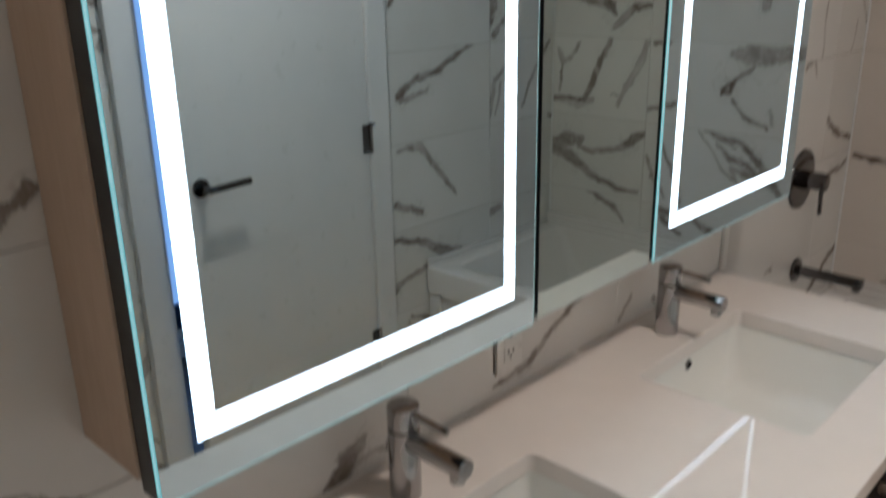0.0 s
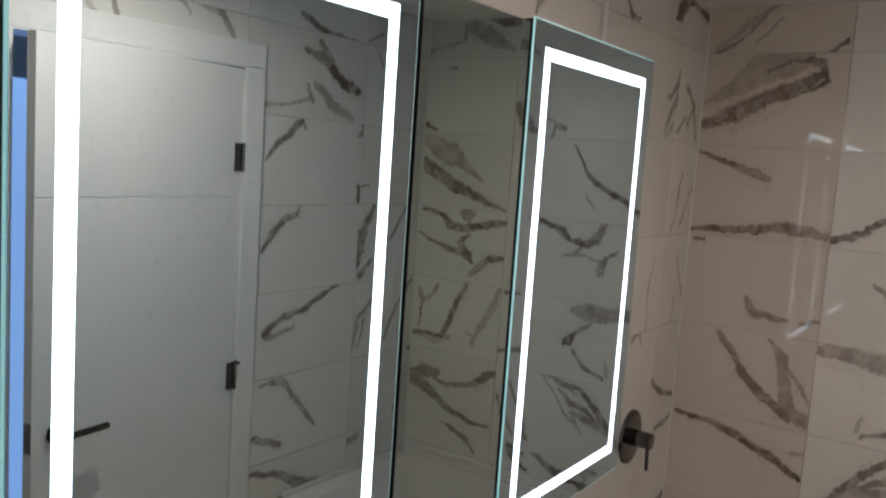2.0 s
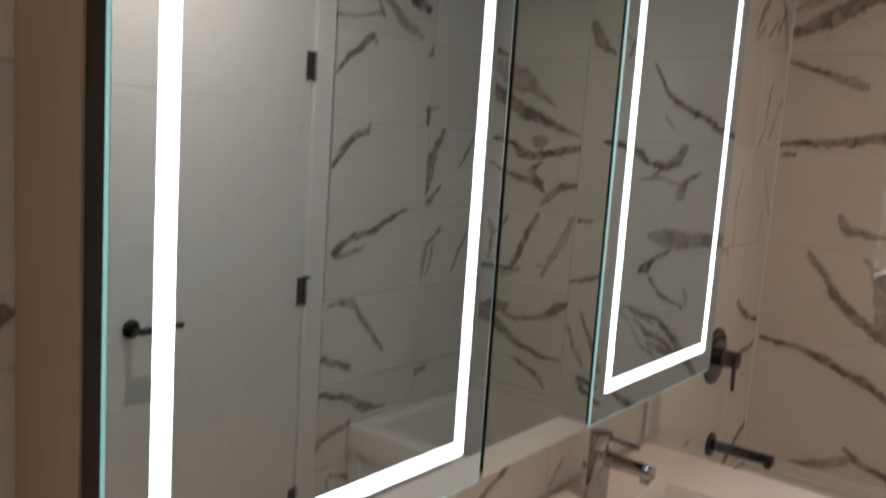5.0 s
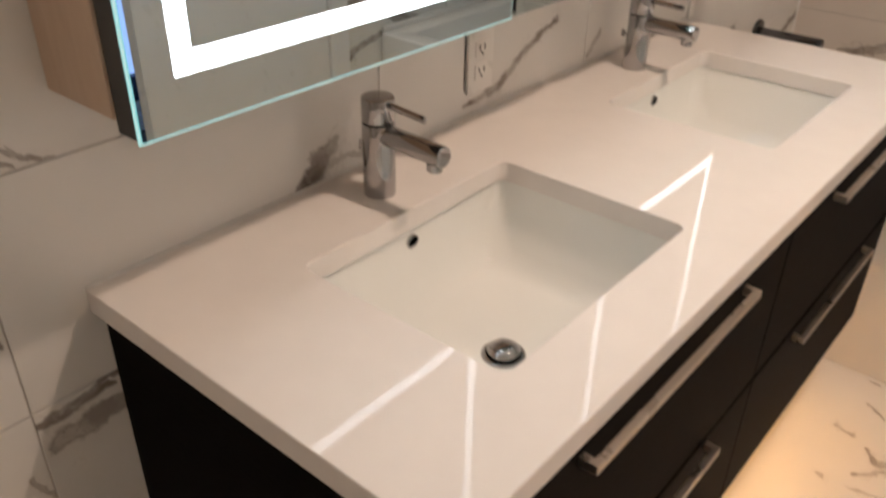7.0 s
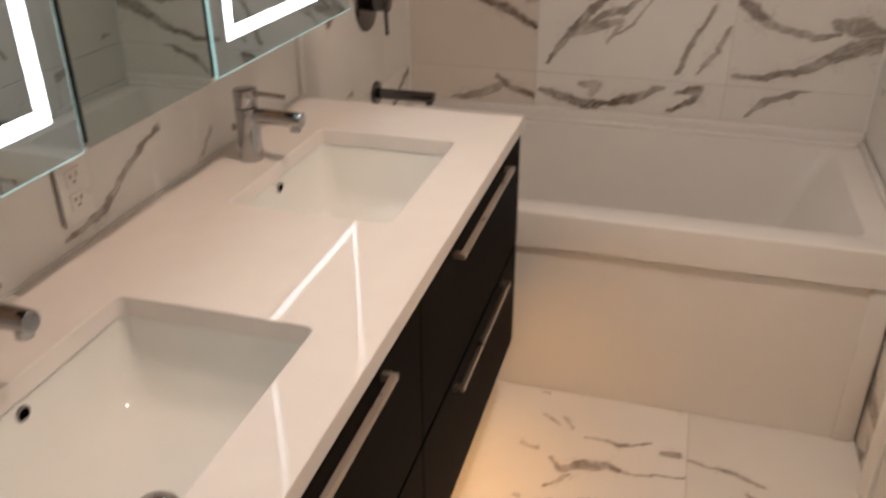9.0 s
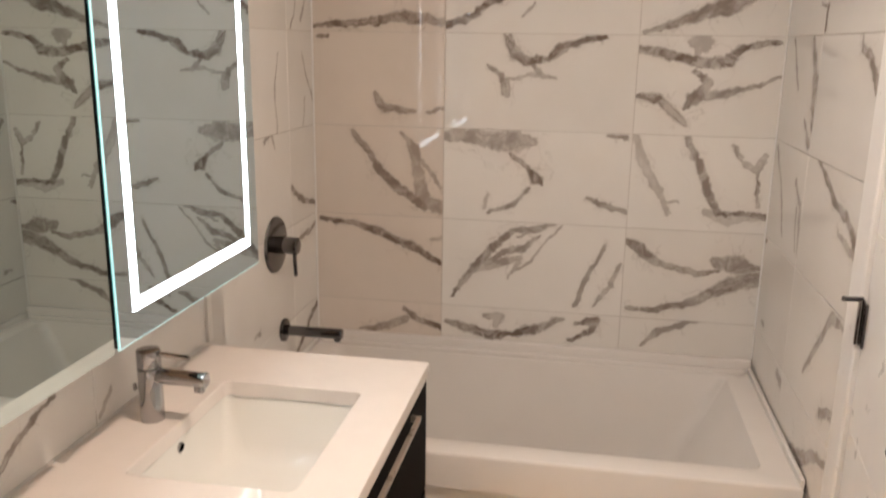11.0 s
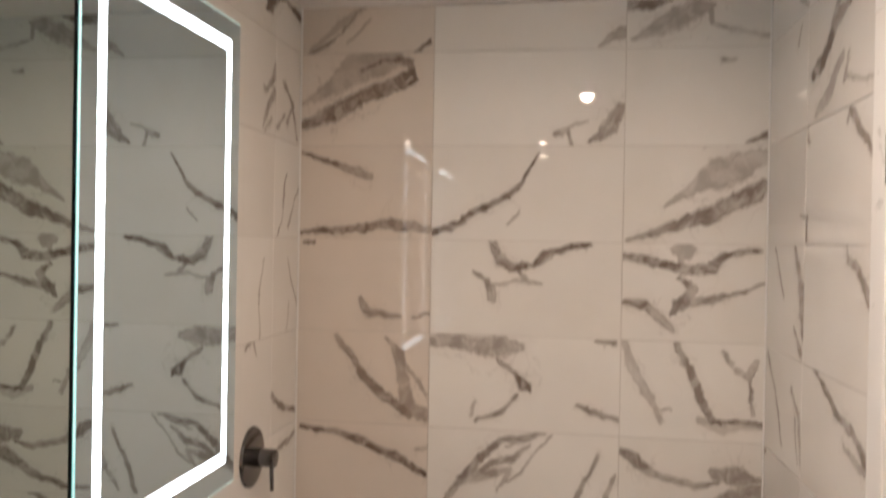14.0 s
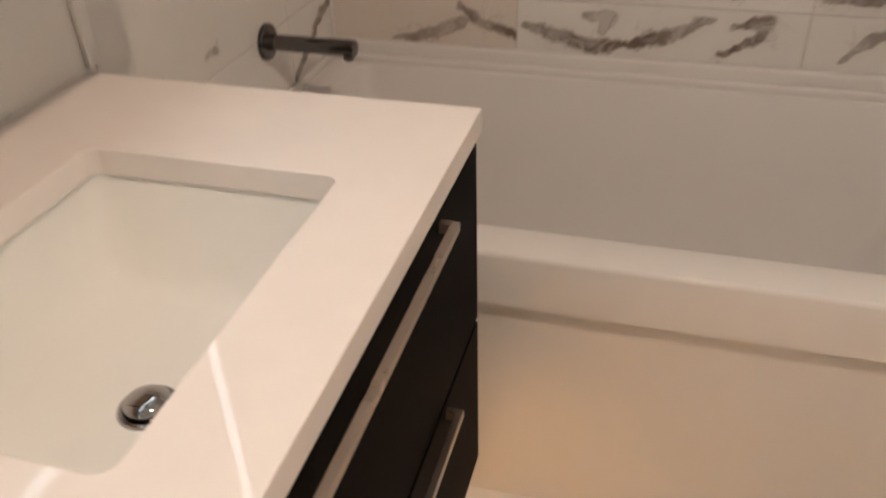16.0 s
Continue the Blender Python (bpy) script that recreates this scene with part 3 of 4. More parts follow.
# ---- downlights ----
for dx, dy in DOWNLIGHTS:
    dl = thing("downlight", "small round recessed downlight in the ceiling", "downlight", (dx, dy, CEIL), "ceiling downlights")
    bm = loft([[(r * math.cos(t), r * math.sin(t), z) for t in np.linspace(0, 2 * math.pi, 40, False)] for r, z in ((0.046, 0.0), (0.046, -0.004), (0.040, -0.006), (0.032, -0.004), (0.032, 0.0))], close_last=False)
    part("trim_ring", bm, M_PAINT, dl, smooth=True)
    part("lens", rod((0, 0, -0.003), (0, 0, -0.0005), 0.031, seg=40), M_LENS, dl)

# ---- tiles ----
TW, TH, GAP = 0.6085, 0.3047, 0.002
PRINTS = {}


def tile_mesh(w, h, u0, v0, material):
    """A tile whose lower left corner is at (u0, v0) of its print; it stands proud of z = 0, with eased edges."""
    key = (round(w, 3), round(h, 3), round(u0, 3), round(v0, 3), material.name)
    if key not in PRINTS:
        me = bpy.data.meshes.new("tile")
        c = 0.0009
        verts = [(x, y, z) for z, i in ((-G, 0), (-c, 0), (0, c)) for x, y in ((u0 + i, v0 + i), (u0 + w - i, v0 + i), (u0 + w - i, v0 + h - i), (u0 + i, v0 + h - i))]
        faces = [(8, 9, 10, 11)] + [(a + k, a + (k + 1) % 4, a + 4 + (k + 1) % 4, a + 4 + k) for a in (0, 4) for k in range(4)]
        me.from_pydata(verts, [], faces)
        me.materials.append(material)
        PRINTS[key] = me
    return PRINTS[key]


def lay(wall, m, u_cuts, v_cuts, pick, skip=None):
    """Tiles between the cuts of a surface whose own axes are those of m; pick gives a print and the offset into it."""
    for j, (v0, v1) in enumerate(zip(v_cuts, v_cuts[1:])):
        for i, (u0, u1) in enumerate(zip(u_cuts, u_cuts[1:])):
            if skip and skip(i, j):
                continue
            mat, flip = pick(i, j)
            w, h = u1 - u0 - GAP, v1 - v0 - GAP
            ob = new("tile", tile_mesh(w, h, 0.0, 0.0, mat))
            ob.matrix_world = m @ Matrix.Translation((u0 + GAP / 2, v0 + GAP / 2, 0))
            if flip:
                ob.matrix_world = ob.matrix_world @ pose(w, h, 0, 0, 0, 180)
            ob.parent = wall


VEINS = {}
VEINS["e", 0, 6] = [(0.8, 0.413, 0.077, 0.0049, 0.345, 0.081, 0.0049)]
VEINS["e", 0, 7] = [(0.8, 0.341, 0.284, 0.0049, 0.313, 0.236, 0.0085)]
VEINS["e", 0, 8] = [(0.7, 0.444, -0.005, 0.0073, 0.311, 0.049, 0.0049)]
VEINS["e", 1, 8] = [(0.9, 0.354, 0.049, 0.0106, 0.235, 0.007, 0.0122, 0.077, -0.009, 0.0122)]
VEINS["e", 0, 2] = [(0.8, 0.435, 0.254, 0.016, 0.342, 0.278, 0.016)]
VEINS["e", 0, 4] = [(0.6, 0.371, 0.038, 0.006, 0.339, 0.148, 0.008), (0.7, 0.034, 0.279, 0.01, 0.129, 0.181, 0.009, 0.204, 0.053, 0.006), (0.7, 0.415, 0.016, 0.0139, 0.375, 0.163, 0.0098, 0.304, 0.221, 0.0104)]
VEINS["e", 0, 5] = [(0.8, 0.427, 0.05, 0.02, 0.392, 0.158, 0.025, 0.325, 0.277, 0.008), (0.8, 0.094, 0.294, 0.006, 0.147, 0.224, 0.007, 0.204, 0.154, 0.006), (0.95, 0.425, 0.038, 0.0196, 0.388, 0.123, 0.0311, 0.36, 0.21, 0.0196, 0.314, 0.297, 0.012), (0.9, 0.381, 0.023, 0.017, 0.316, 0.085, 0.0073)]
VEINS["e", 1, 3] = [(0.7, 0.483, 0.281, 0.007, 0.374, 0.281, 0.013, 0.257, 0.161, 0.011, 0.194, 0.08, 0.006), (0.85, 0.497, 0.099, 0.014, 0.373, 0.052, 0.015)]
VEINS["e", 1, 4] = [(0.95, 0.47, 0.163, 0.014, 0.394, 0.21, 0.014, 0.285, 0.235, 0.0147, 0.199, 0.266, 0.0122, 0.094, 0.306, 0.0057), (0.7, 0.457, 0.147, 0.0122, 0.337, 0.168, 0.0098)]
VEINS["e", 1, 5] = [(0.9, 0.502, 0.148, 0.0073, 0.454, 0.212, 0.0147, 0.403, 0.249, 0.0171, 0.336, 0.276, 0.0122), (0.7, 0.336, 0.276, 0.0073, 0.324, 0.306, 0.0073)]
VEINS["e", 1, 6] = [(1, 0.034, 0.316, 0.0085, -0.012, 0.29, 0.0171, 0.026, 0.256, 0.0098), (0.9, 0.495, 0.149, 0.004, 0.447, 0.208, 0.0122, 0.382, 0.25, 0.0171, 0.329, 0.292, 0.0122), (0.7, 0.329, 0.292, 0.0073, 0.313, 0.264, 0.0073), (1, 0.013, 0.07, 0.0141, 0.012, 0.016, 0.012)]
VEINS["e", 1, 7] = [(0.6, 0.52, 0.03, 0.0073, 0.416, 0.042, 0.0049, 0.306, 0.07, 0.0073), (1, 0.331, 0.234, 0.01, 0.228, 0.22, 0.022, 0.13, 0.137, 0.0245, 0.048, 0.123, 0.022), (0.8, 0.262, 0.277, 0.0073, 0.198, 0.214, 0.017), (0.6, 0.266, 0.123, 0.0147, 0.187, 0.058, 0.0245, 0.073, 0.014, 0.0098), (0.7, 0.31, 0.119, 0.0079, 0.291, 0.061, 0.0098)]
VEINS["f", 1, 3] = [(0.6, 0.188, 1.141, 0.004, 0.211, 1.139, 0.004), (0.7, 0.212, 1.041, 0.0042, 0.238, 1.026, 0.005, 0.268, 1.009, 0.0035), (0.6, 0.279, 1.042, 0.0057, 0.304, 1.01, 0.0042), (0.8, 0.347, 0.98, 0.0035, 0.384, 0.975, 0.0042, 0.43, 0.965, 0.008, 0.473, 0.972, 0.0035, 0.52, 0.992, 0.0035), (0.95, 0.265, 0.869, 0.0042, 0.292, 0.83, 0.009, 0.338, 0.861, 0.0141, 0.406, 0.874, 0.014, 0.479, 0.861, 0.004, 0.605, 0.882, 0.0035), (0.7, 0.262, 0.764, 0.0035, 0.316, 0.821, 0.0071), (0.9, 0.549, 0.959, 0.008, 0.585, 0.969, 0.014), (0.7, 0.538, 1.16, 0.0045, 0.589, 1.149, 0.0057), (0.5, 0.389, 0.64, 0.0035, 0.424, 0.626, 0.004), (0.4, 0.272, 0.717, 0.0035, 0.359, 0.736, 0.0035, 0.464, 0.762, 0.0035), (0.5, 0.178, 0.911, 0.0067, 0.228, 0.894, 0.0042), (0.4, 0.196, 0.711, 0.0057, 0.212, 0.705, 0.0089)]
VEINS["f", 2, 3] = [(0.85, -0.083, 0.992, 0.004, -0.029, 0.951, 0.0071, 0.053, 0.94, 0.0035, 0.118, 0.939, 0.008, 0.196, 0.901, 0.0042), (0.8, -0.001, 1.16, 0.0042, 0.064, 1.168, 0.0035), (0.85, 0.15, 0.868, 0.0042, 0.182, 0.823, 0.012, 0.207, 0.767, 0.0099)]
VEINS["n", 0, 2] = [(0.75, 0.157, 0.193, 0.006, 0.261, 0.214, 0.018, 0.326, 0.238, 0.014), (0.95, 0.312, 0.279, 0.007, 0.353, 0.253, 0.013, 0.444, 0.217, 0.011)]
VEINS["n", 0, 3] = [(1, 0.019, 0.283, 0.009, 0.141, 0.275, 0.012, 0.232, 0.245, 0.015, 0.342, 0.201, 0.017, 0.441, 0.142, 0.01), (0.5, 0.398, 0.221, 0.004, 0.455, 0.234, 0.004, 0.492, 0.272, 0.0035)]
VEINS["n", 0, 4] = [(0.85, 0.131, 0.287, 0.01, 0.184, 0.222, 0.01, 0.233, 0.15, 0.017, 0.282, 0.119, 0.019, 0.341, 0.062, 0.015, 0.39, 0.026, 0.014), (0.65, 0.307, 0.283, 0.006, 0.35, 0.227, 0.019, 0.37, 0.132, 0.019, 0.371, 0.054, 0.029, 0.435, 0.034, 0.027), (0.6, 0.35, 0.237, 0.006, 0.409, 0.153, 0.01, 0.438, 0.106, 0.007)]
VEINS["n", 0, 5] = [(0.8, 0.02, 0.286, 0.008, 0.053, 0.29, 0.006), (0.8, 0.219, 0.107, 0.007, 0.249, 0.056, 0.021, 0.306, 0.053, 0.012, 0.347, 0.058, 0.006), (0.8, 0.391, 0.054, 0.007, 0.449, 0.061, 0.006)]
VEINS["n", 0, 6] = [(0.9, 0.012, 0.284, 0.006, 0.102, 0.252, 0.01, 0.2, 0.222, 0.017, 0.245, 0.202, 0.012), (1, 0.011, 0.014, 0.007, 0.127, 0.024, 0.014, 0.224, 0.03, 0.012, 0.319, 0.046, 0.024, 0.444, 0.028, 0.011)]
VEINS["n", 0, 7] = [(0.5, 0.002, 0.139, 0.006, 0.096, 0.188, 0.024, 0.193, 0.255, 0.049, 0.308, 0.285, 0.034, 0.347, 0.269, 0.013), (0.95, 0.004, 0.066, 0.017, 0.118, 0.113, 0.034, 0.272, 0.187, 0.024, 0.376, 0.238, 0.015), (0.9, 0.207, 0.251, 0.006, 0.288, 0.288, 0.006, 0.364, 0.272, 0.016, 0.387, 0.223, 0.008), (1, 0.193, 0.134, 0.0035, 0.308, 0.175, 0.006, 0.387, 0.217, 0.01)]
VEINS["n", 0, 8] = [(0.5, 0.034, 0.013, 0.007, 0.131, 0.094, 0.012, 0.218, 0.149, 0.009), (0.9, 0.375, -0.013, 0.01, 0.437, 0.034, 0.006), (0.9, 0.027, 0.001, 0.008, 0.113, 0.047, 0.0035, 0.209, 0.151, 0.006), (0.8, 0.373, -0.007, 0.008, 0.442, 0.03, 0.004), (0.5, 0.152, 0.031, 0.0035, 0.238, 0.113, 0.004)]
VEINS["n", 1, 2] = [(1, 0.018, 0.244, 0.007, 0.094, 0.224, 0.02, 0.173, 0.207, 0.018, 0.252, 0.213, 0.01, 0.309, 0.239, 0.02, 0.422, 0.282, 0.006), (0.7, 0.152, 0.275, 0.009, 0.195, 0.274, 0.02, 0.188, 0.241, 0.01), (1, 0.445, 0.21, 0.009, 0.519, 0.245, 0.012, 0.527, 0.276, 0.015, 0.47, 0.272, 0.009)]
VEINS["n", 1, 3] = [(0.85, 0.032, 0.037, 0.006, 0.109, 0.143, 0.017, 0.166, 0.212, 0.015, 0.241, 0.269, 0.012, 0.372, 0.299, 0.007), (0.75, 0.138, 0.155, 0.006, 0.205, 0.198, 0.01, 0.281, 0.213, 0.012, 0.326, 0.263, 0.006), (0.7, 0.119, 0.134, 0.007, 0.186, 0.162, 0.015, 0.263, 0.177, 0.01), (0.5, 0.226, 0.11, 0.006, 0.263, 0.162, 0.007), (0.7, 0.454, 0.026, 0.007, 0.491, 0.117, 0.01, 0.544, 0.247, 0.006), (0.7, 0.595, 0.181, 0.006, 0.576, 0.103, 0.01, 0.524, 0.03, 0.007), (0.7, 0.256, 0.246, 0.0035, 0.284, 0.266, 0.0035, 0.356, 0.292, 0.006), (0.6, 0.258, 0.137, 0.004, 0.303, 0.176, 0.004, 0.339, 0.234, 0.0035, 0.401, 0.292, 0.004)]
VEINS["n", 1, 4] = [(0.7, 0.009, 0.277, 0.018, 0.138, 0.277, 0.028, 0.232, 0.271, 0.038, 0.296, 0.269, 0.016), (1, 0.223, 0.23, 0.007, 0.281, 0.185, 0.012, 0.31, 0.145, 0.021, 0.329, 0.13, 0.006), (0.8, 0.292, 0.119, 0.006, 0.238, 0.06, 0.01, 0.159, 0.023, 0.006), (0.5, 0.152, 0.084, 0.006, 0.14, 0.036, 0.006), (0.9, 0.478, 0.09, 0.006, 0.543, 0.064, 0.01, 0.6, 0.048, 0.008), (0.8, 0.535, 0.294, 0.007, 0.59, 0.295, 0.008)]
VEINS["n", 1, 5] = [(1, 0.184, 0.299, 0.006, 0.225, 0.24, 0.016, 0.27, 0.218, 0.018, 0.333, 0.224, 0.012, 0.377, 0.266, 0.016, 0.51, 0.295, 0.006), (0.8, 0.143, 0.206, 0.006, 0.189, 0.172, 0.012, 0.195, 0.113, 0.008), (0.6, 0.198, 0.157, 0.006, 0.28, 0.177, 0.007, 0.352, 0.168, 0.006), (0.8, 0.279, 0.214, 0.008, 0.316, 0.173, 0.006), (0.7, 0.201, 0.3, 0.004, 0.248, 0.223, 0.008, 0.321, 0.215, 0.008, 0.393, 0.253, 0.004), (0.7, 0.147, 0.199, 0.004, 0.203, 0.158, 0.01, 0.204, 0.104, 0.01)]
VEINS["n", 1, 6] = [(1, 0.005, 0.024, 0.013, 0.057, 0.036, 0.014, 0.149, 0.099, 0.014, 0.24, 0.135, 0.012, 0.276, 0.173, 0.007, 0.342, 0.282, 0.006), (0.6, 0.246, 0.055, 0.004, 0.282, 0.092, 0.004)]
VEINS["n", 1, 7] = [(0.8, 0.499, 0.007, 0.006, 0.56, 0.057, 0.028, 0.6, 0.126, 0.016), (0.6, 0.392, 0.034, 0.01, 0.436, 0.049, 0.007), (0.7, 0.387, 0.032, 0.005, 0.431, 0.057, 0.005, 0.488, 0.078, 0.0035), (0.8, 0.435, 0.041, 0.004, 0.446, -0.0, 0.008)]
VEINS["n", 1, 8] = [(0.8, 0.532, 0.006, 0.006, 0.594, 0.05, 0.02)]
VEINS["n", 2, 2] = [(0.7, 0.069, 0.208, 0.006, 0.113, 0.251, 0.012, 0.165, 0.28, 0.012, 0.254, 0.307, 0.007)]
VEINS["n", 2, 3] = [(0.85, 0.002, 0.259, 0.013, 0.05, 0.234, 0.022, 0.115, 0.194, 0.012, 0.224, 0.173, 0.01, 0.298, 0.181, 0.007), (0.75, 0.292, 0.21, 0.02, 0.363, 0.196, 0.029, 0.433, 0.19, 0.007), (0.85, 0.016, 0.032, 0.007, 0.107, 0.034, 0.012, 0.196, 0.051, 0.015, 0.282, 0.105, 0.02, 0.351, 0.138, 0.032, 0.435, 0.162, 0.019)]
VEINS["n", 2, 4] = [(0.5, 0.01, 0.289, 0.01, 0.04, 0.208, 0.012, 0.091, 0.128, 0.012, 0.123, 0.045, 0.006), (0.85, 0.167, 0.298, 0.01, 0.206, 0.224, 0.017, 0.25, 0.116, 0.014, 0.284, 0.058, 0.013), (0.6, 0.179, 0.241, 0.006, 0.236, 0.179, 0.006), (0.95, 0.288, 0.062, 0.006, 0.349, 0.066, 0.012, 0.431, 0.054, 0.009), (0.5, 0.244, 0.056, 0.013, 0.315, 0.042, 0.024, 0.401, 0.046, 0.007), (0.7, 0.304, 0.281, 0.006, 0.341, 0.247, 0.006), (0.6, 0.351, 0.229, 0.007, 0.379, 0.203, 0.014, 0.409, 0.249, 0.006), (0.7, 0.385, 0.195, 0.006, 0.399, 0.086, 0.006), (0.5, 0.007, 0.294, 0.014, 0.043, 0.232, 0.005, 0.072, 0.144, 0.01, 0.134, 0.048, 0.0035), (0.5, 0.106, 0.092, 0.004, 0.15, 0.094, 0.004), (0.9, 0.309, 0.277, 0.0035, 0.344, 0.235, 0.0035), (0.8, 0.352, 0.217, 0.0035, 0.386, 0.192, 0.0035, 0.41, 0.229, 0.0035), (0.9, 0.386, 0.192, 0.0035, 0.388, 0.131, 0.004), (1, 0.288, 0.055, 0.008, 0.354, 0.072, 0.006, 0.388, 0.061, 0.005, 0.441, 0.037, 0.006)]
VEINS["n", 2, 5] = [(1, 0.008, 0.264, 0.01, 0.091, 0.248, 0.016, 0.194, 0.224, 0.021, 0.268, 0.226, 0.019, 0.31, 0.27, 0.014, 0.419, 0.289, 0.006), (0.55, 0.159, 0.288, 0.013, 0.196, 0.282, 0.028, 0.167, 0.25, 0.006), (0.9, 0.167, 0.198, 0.008, 0.218, 0.163, 0.012, 0.177, 0.119, 0.023, 0.151, 0.087, 0.006), (0.8, 0.177, 0.123, 0.015, 0.26, 0.133, 0.014, 0.343, 0.149, 0.007, 0.427, 0.185, 0.006), (0.9, 0.008, 0.121, 0.011, 0.075, 0.107, 0.018, 0.125, 0.065, 0.019, 0.159, 0.028, 0.006)]
VEINS["n", 2, 6] = [(0.55, 0.125, 0.115, 0.006, 0.21, 0.175, 0.023, 0.31, 0.228, 0.052, 0.427, 0.28, 0.02), (0.9, 0.014, 0.008, 0.006, 0.125, 0.042, 0.018, 0.26, 0.095, 0.03, 0.393, 0.157, 0.033, 0.427, 0.193, 0.017)]
VEINS["n", 2, 7] = [(1, 0.369, 0.01, 0.006, 0.427, 0.035, 0.015), (0.6, 0.294, 0.264, 0.008, 0.325, 0.269, 0.008)]
VEINS["n", 2, 8] = [(0.9, -0.004, 0.132, 0.02, 0.071, 0.133, 0.024, 0.139, 0.149, 0.006), (0.55, 0.018, 0.022, 0.007, 0.123, 0.073, 0.033, 0.208, 0.116, 0.034, 0.26, 0.123, 0.01), (0.5, 0.252, 0.114, 0.01, 0.264, 0.073, 0.008), (0.45, 0.278, 0.065, 0.006, 0.429, 0.038, 0.006)]
VEINS["w", 4, 2] = [(0.9, -0.002, 0.284, 0.004, 0.032, 0.28, 0.008, 0.064, 0.288, 0.009, 0.1, 0.292, 0.007), (0.7, 0.019, 0.25, 0.014, 0.058, 0.252, 0.018, 0.109, 0.257, 0.014), (0.8, 0.007, 0.288, 0.0035, 0.068, 0.296, 0.0035, 0.118, 0.312, 0.009)]
VEINS["w", 4, 3] = [(1.0, 0.435, 0.132, 0.010, 0.477, 0.162, 0.024, 0.510, 0.190, 0.010), (0.6, 0.494, 0.158, 0.007, 0.568, 0.156, 0.004)]
VEINS["w", 4, 4] = [(0.8, 0.01, 0.041, 0.0035, 0.044, 0.035, 0.0035, 0.065, 0.018, 0.0035, 0.099, -0.006, 0.004), (0.7, 0.056, 0.005, 0.0035, 0.025, 0.028, 0.0035)]
VEINS["w", 4, 5] = [(1, 0.05, 0.014, 0.006, 0.078, 0.029, 0.006, 0.106, 0.055, 0.006)]
VEINS["w", 5, 3] = [(0.9, 0.213, 0.154, 0.006, 0.307, 0.172, 0.008, 0.392, 0.216, 0.008, 0.49, 0.259, 0.006)]
VEINS["w", 5, 7] = [(0.5, 0.291, 0.238, 0.007, 0.317, 0.223, 0.008)]
VEINS["w", 6, 3] = [(0.6, 0.015, 0.149, 0.006, 0.052, 0.189, 0.006)]
VEINS["w", 6, 7] = [(0.9, -0.002, 0.251, 0.005, 0.023, 0.286, 0.005), (0.8, 0.13, 0.219, 0.004, 0.152, 0.258, 0.0112, 0.19, 0.288, 0.004)]
VEINS["w", 6, 8] = [(0.9, -0.018, 0.049, 0.005, 0.025, 0.09, 0.006, 0.069, 0.138, 0.0113), (0.6, 0.02, 0.016, 0.006, 0.053, 0.051, 0.008), (0.7, 0.106, 0.026, 0.006, 0.195, 0.074, 0.005, 0.233, 0.123, 0.008), (0.6, 0.232, 0.125, 0.0035, 0.257, 0.088, 0.0035), (0.6, 0.272, 0.022, 0.0134, 0.344, 0.067, 0.018, 0.42, 0.119, 0.012)]
VEINS["w", 7, 5] = [(0.7, 0.53, 0.239, 0.0035, 0.501, 0.138, 0.004, 0.508, -0.002, 0.0045)]
VEINS["w", 7, 7] = [(0.8, 0.516, 0.126, 0.008, 0.587, 0.169, 0.0112, 0.607, 0.215, 0.0042), (0.8, 0.506, 0.011, 0.0035, 0.548, 0.076, 0.01, 0.619, 0.136, 0.012), (0.8, 0.509, 0.139, 0.006, 0.527, 0.126, 0.01, 0.607, 0.166, 0.005, 0.62, 0.221, 0.006), (0.8, 0.507, 0.034, 0.006, 0.551, 0.097, 0.008, 0.598, 0.138, 0.006), (0.6, 0.521, 0.003, 0.006, 0.576, 0.049, 0.008)]
VEINS["w", 7, 8] = [(0.9, 0.104, 0.106, 0.0035, 0.13, 0.05, 0.006, 0.175, 0.011, 0.01, 0.237, 0.008, 0.004), (1, 0.297, 0.154, 0.005, 0.32, 0.109, 0.0035), (1, 0.529, 0.061, 0.008, 0.556, 0.092, 0.032, 0.603, 0.137, 0.028)]
VEINS["w", 8, 4] = [(0.9, -0.085, 0.184, 0.004, -0.013, 0.123, 0.012, 0.089, 0.067, 0.012, 0.257, 0.023, 0.008)]
VEINS["w", 8, 5] = [(0.7, 0.129, 0.241, 0.0035, 0.187, 0.136, 0.004, 0.253, 0.036, 0.004), (0.6, 0.149, 0.092, 0.0035, 0.12, -0.005, 0.0035)]
VEINS["w", 8, 6] = [(0.9, 0.024, 0.001, 0.0035, 0.073, 0.045, 0.0035, 0.086, 0.146, 0.006, 0.111, 0.201, 0.004), (0.8, 0.126, 0.037, 0.004, 0.19, 0.132, 0.0035, 0.234, 0.172, 0.004)]
VEINS["w", 8, 7] = [(0.7, 0.085, 0.179, 0.0067, 0.152, 0.12, 0.008, 0.103, 0.06, 0.01), (0.7, 0.062, 0.178, 0.004, 0.126, 0.143, 0.008, 0.172, 0.068, 0.008, 0.201, 0.012, 0.006), (0.6, 0.015, 0.029, 0.006, 0.09, 0.084, 0.006)]
VEINS["w", 8, 8] = [(1, -0.107, 0.136, 0.016, -0.005, 0.122, 0.022, 0.075, 0.142, 0.01, 0.209, 0.115, 0.018)]
VEINS["w", 3, 2] = [(0.7, 0.592, 0.212, 0.0035, 0.609, 0.155, 0.0035, 0.615, 0.095, 0.006)]
VEINS["w", 3, 3] = [(0.9, 0.563, 0.115, 0.0035, 0.601, 0.113, 0.0035)]
VEINS["w", 7, 4] = [(0.8, 0.401, 0.29, 0.008, 0.455, 0.309, 0.006, 0.483, 0.265, 0.004)]
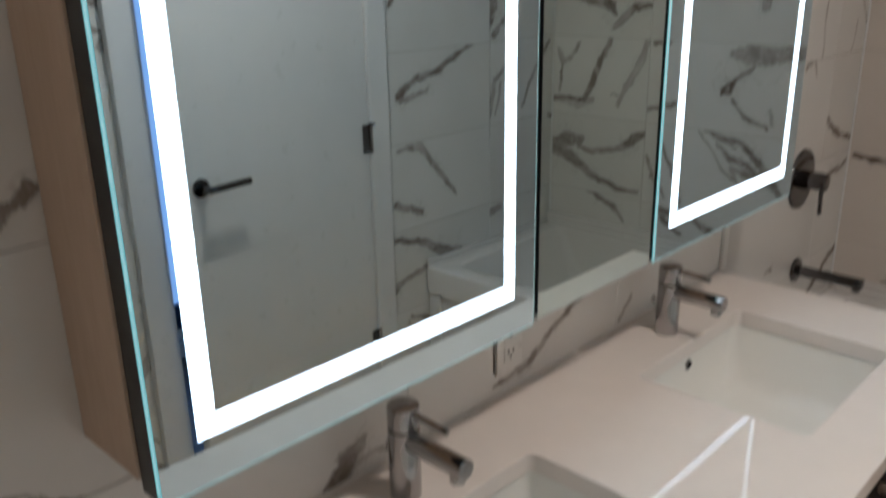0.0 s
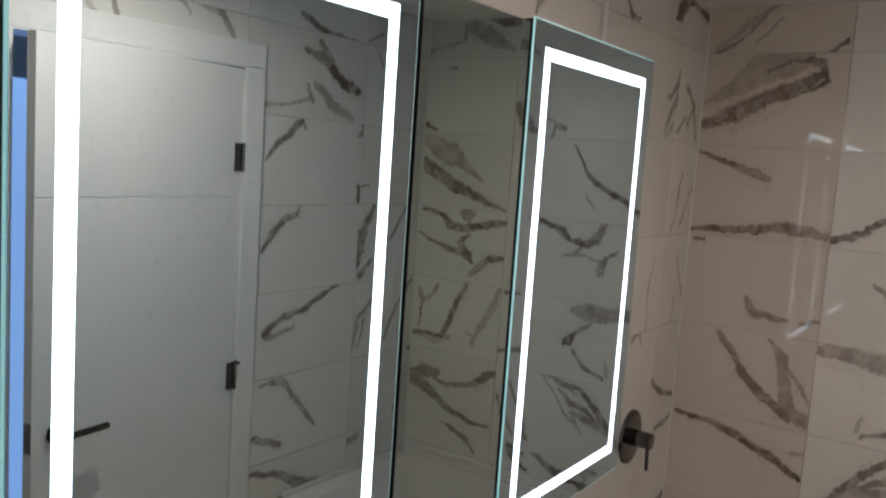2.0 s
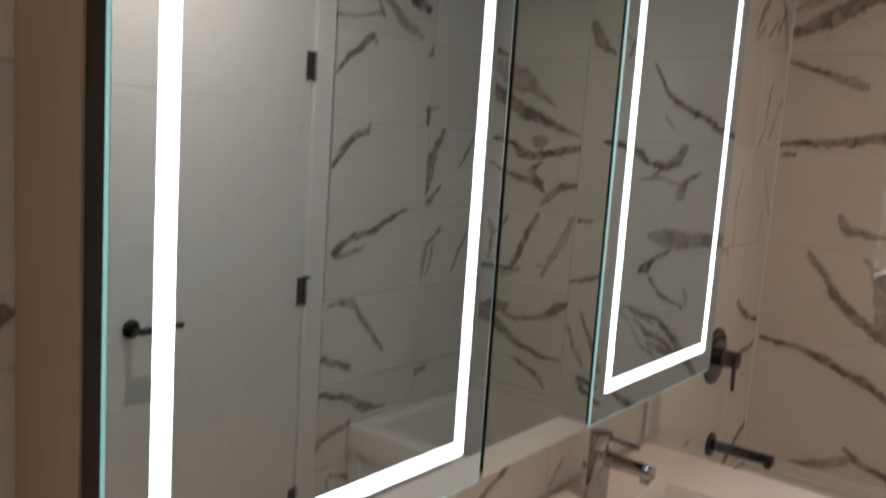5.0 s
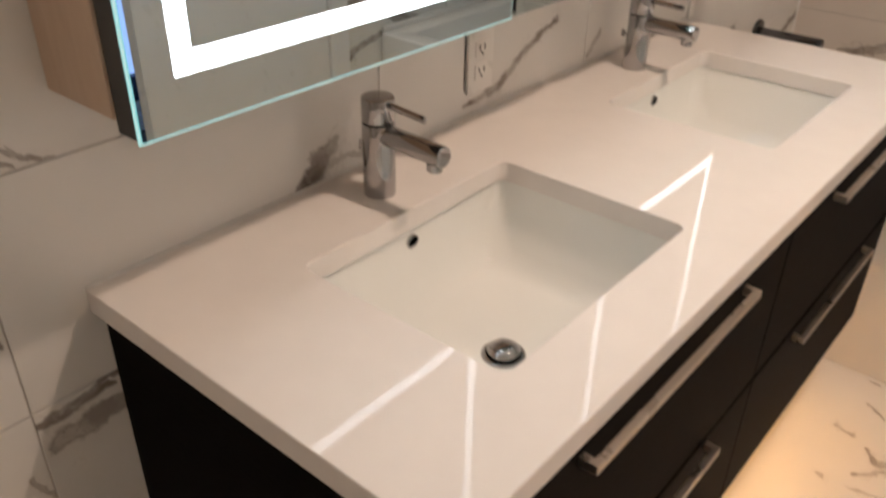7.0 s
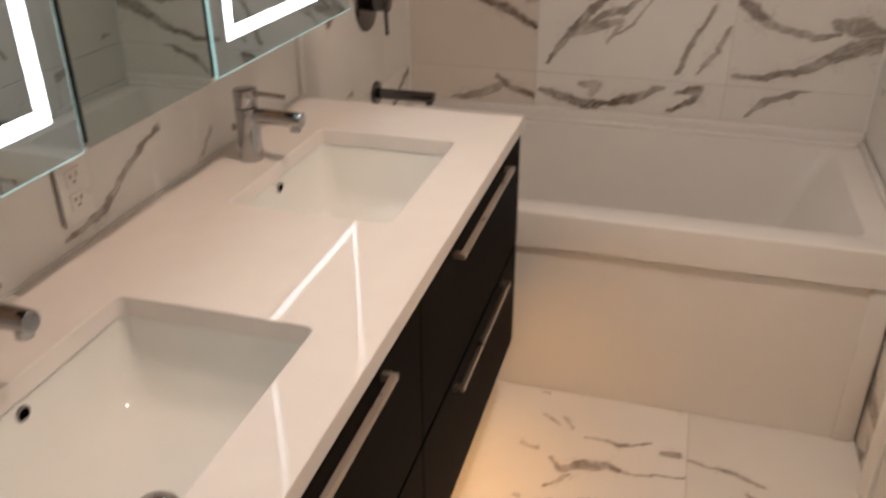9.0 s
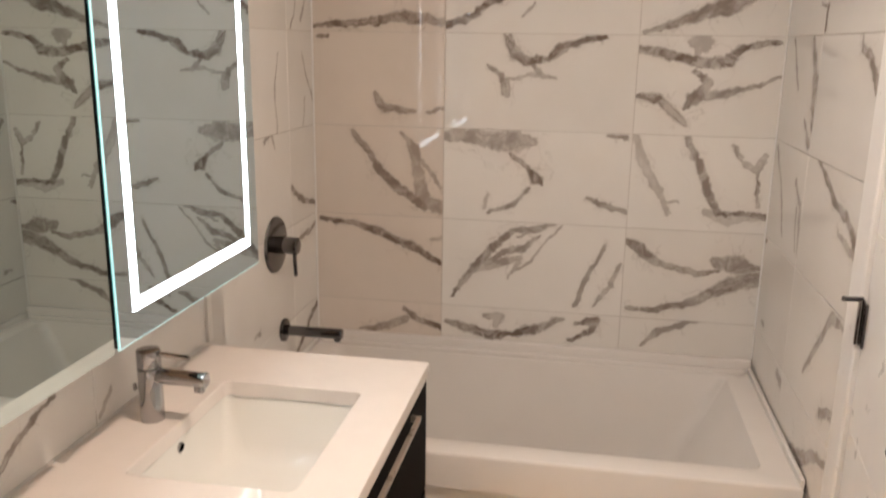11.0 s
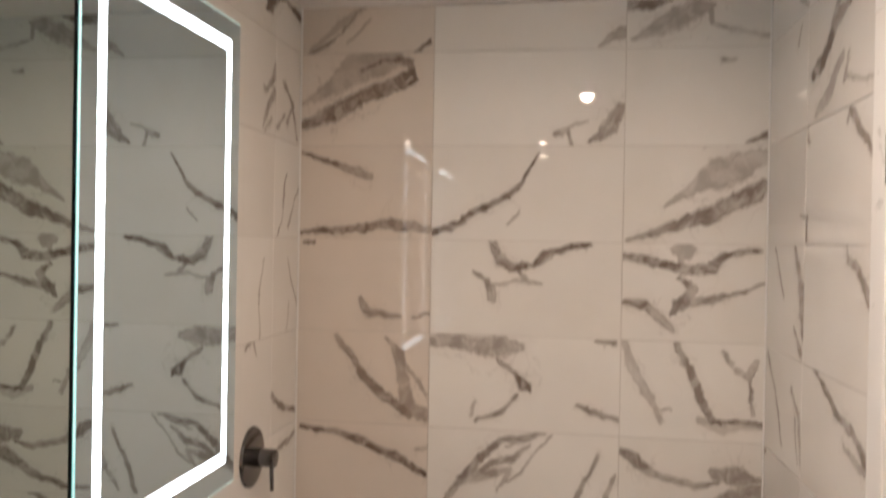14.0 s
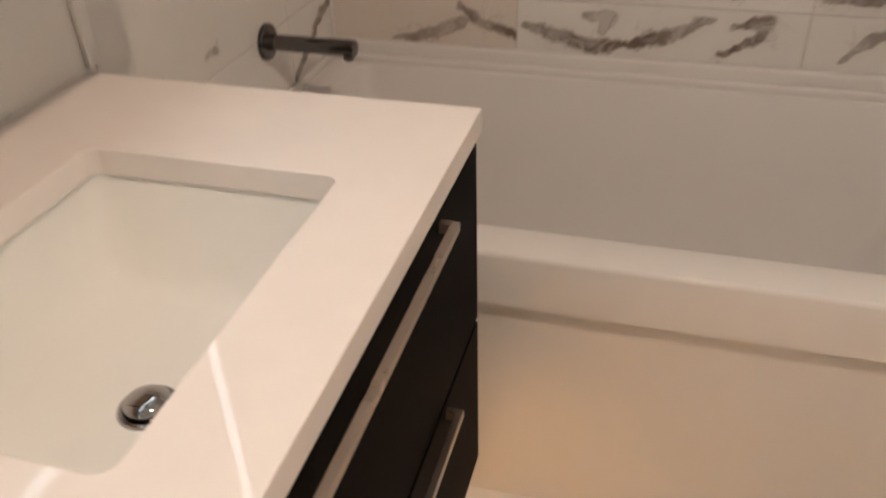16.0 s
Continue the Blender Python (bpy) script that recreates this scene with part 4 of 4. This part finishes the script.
VEINS["w", 8, 3] = [(0.8, 0.066, 0.25, 0.01, 0.173, 0.258, 0.01, 0.229, 0.276, 0.008)]


BROWN = (0.92, 0.865, 0.82)  # the column beside the spout has a darker, browner base colour
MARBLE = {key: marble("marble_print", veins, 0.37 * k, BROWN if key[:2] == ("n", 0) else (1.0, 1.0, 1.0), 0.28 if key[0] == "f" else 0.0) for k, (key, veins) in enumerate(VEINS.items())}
STOCK = [MARBLE["n", i, j] for i in (1, 2) for j in (3, 4, 5, 6, 7)]


def prints(surface):
    """The prints of one surface; a tile whose own print is unknown takes one of the stock, half of them turned round."""
    def pick(i, j):
        if (surface, i, j) in MARBLE:
            return MARBLE[surface, i, j], False
        k = i * 7 + j * 3 + (i * j) % 5
        if surface == "f":
            return MARBLE["f", 1 + k % 2, 3], True
        return STOCK[k % len(STOCK)], k % 2 == 1
    return pick


V = [FLOOR, 0.154, 0.4595, 0.7655, 1.0715, 1.3765, 1.6815, 1.9865, 2.292, CEIL]
NORTH = Matrix(((1, 0, 0, 0), (0, 0, -1, 0), (0, 1, 0, 0), (0, 0, 0, 1)))
WEST = Matrix(((0, 0, 1, 0), (1, 0, 0, 0), (0, 1, 0, 0), (0, 0, 0, 1)))
EAST = Matrix(((0, 0, -1, RIGHT), (-1, 0, 0, 0), (0, 1, 0, 0), (0, 0, 0, 1)))
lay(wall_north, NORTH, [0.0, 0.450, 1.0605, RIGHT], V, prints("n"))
lay(wall_west, WEST, [SOUTH, -4.39, -3.78, -3.17, -2.56, -1.95, -1.34, -0.842, -0.232, 0.0], V, prints("w"))
lay(wall_east, EAST, [0.0, 0.40, -HINGE - 0.02], V, prints("e"))
lay(wall_east, EAST, [-LATCH + 0.02, 2.13, 2.74, 3.35, 3.96, 4.57, -SOUTH], V, prints("east_far"))
lay(wall_east, EAST, [-HINGE - 0.02, -LATCH + 0.02], [HEAD + 0.02, 2.292, CEIL], prints("over_door"))
lay(floor, Matrix.Translation((0, 0, FLOOR)), [0.0, 0.4525, 1.0625, RIGHT], [SOUTH, -4.34, -3.12, -1.90, -0.68, 0.0], prints("f"))
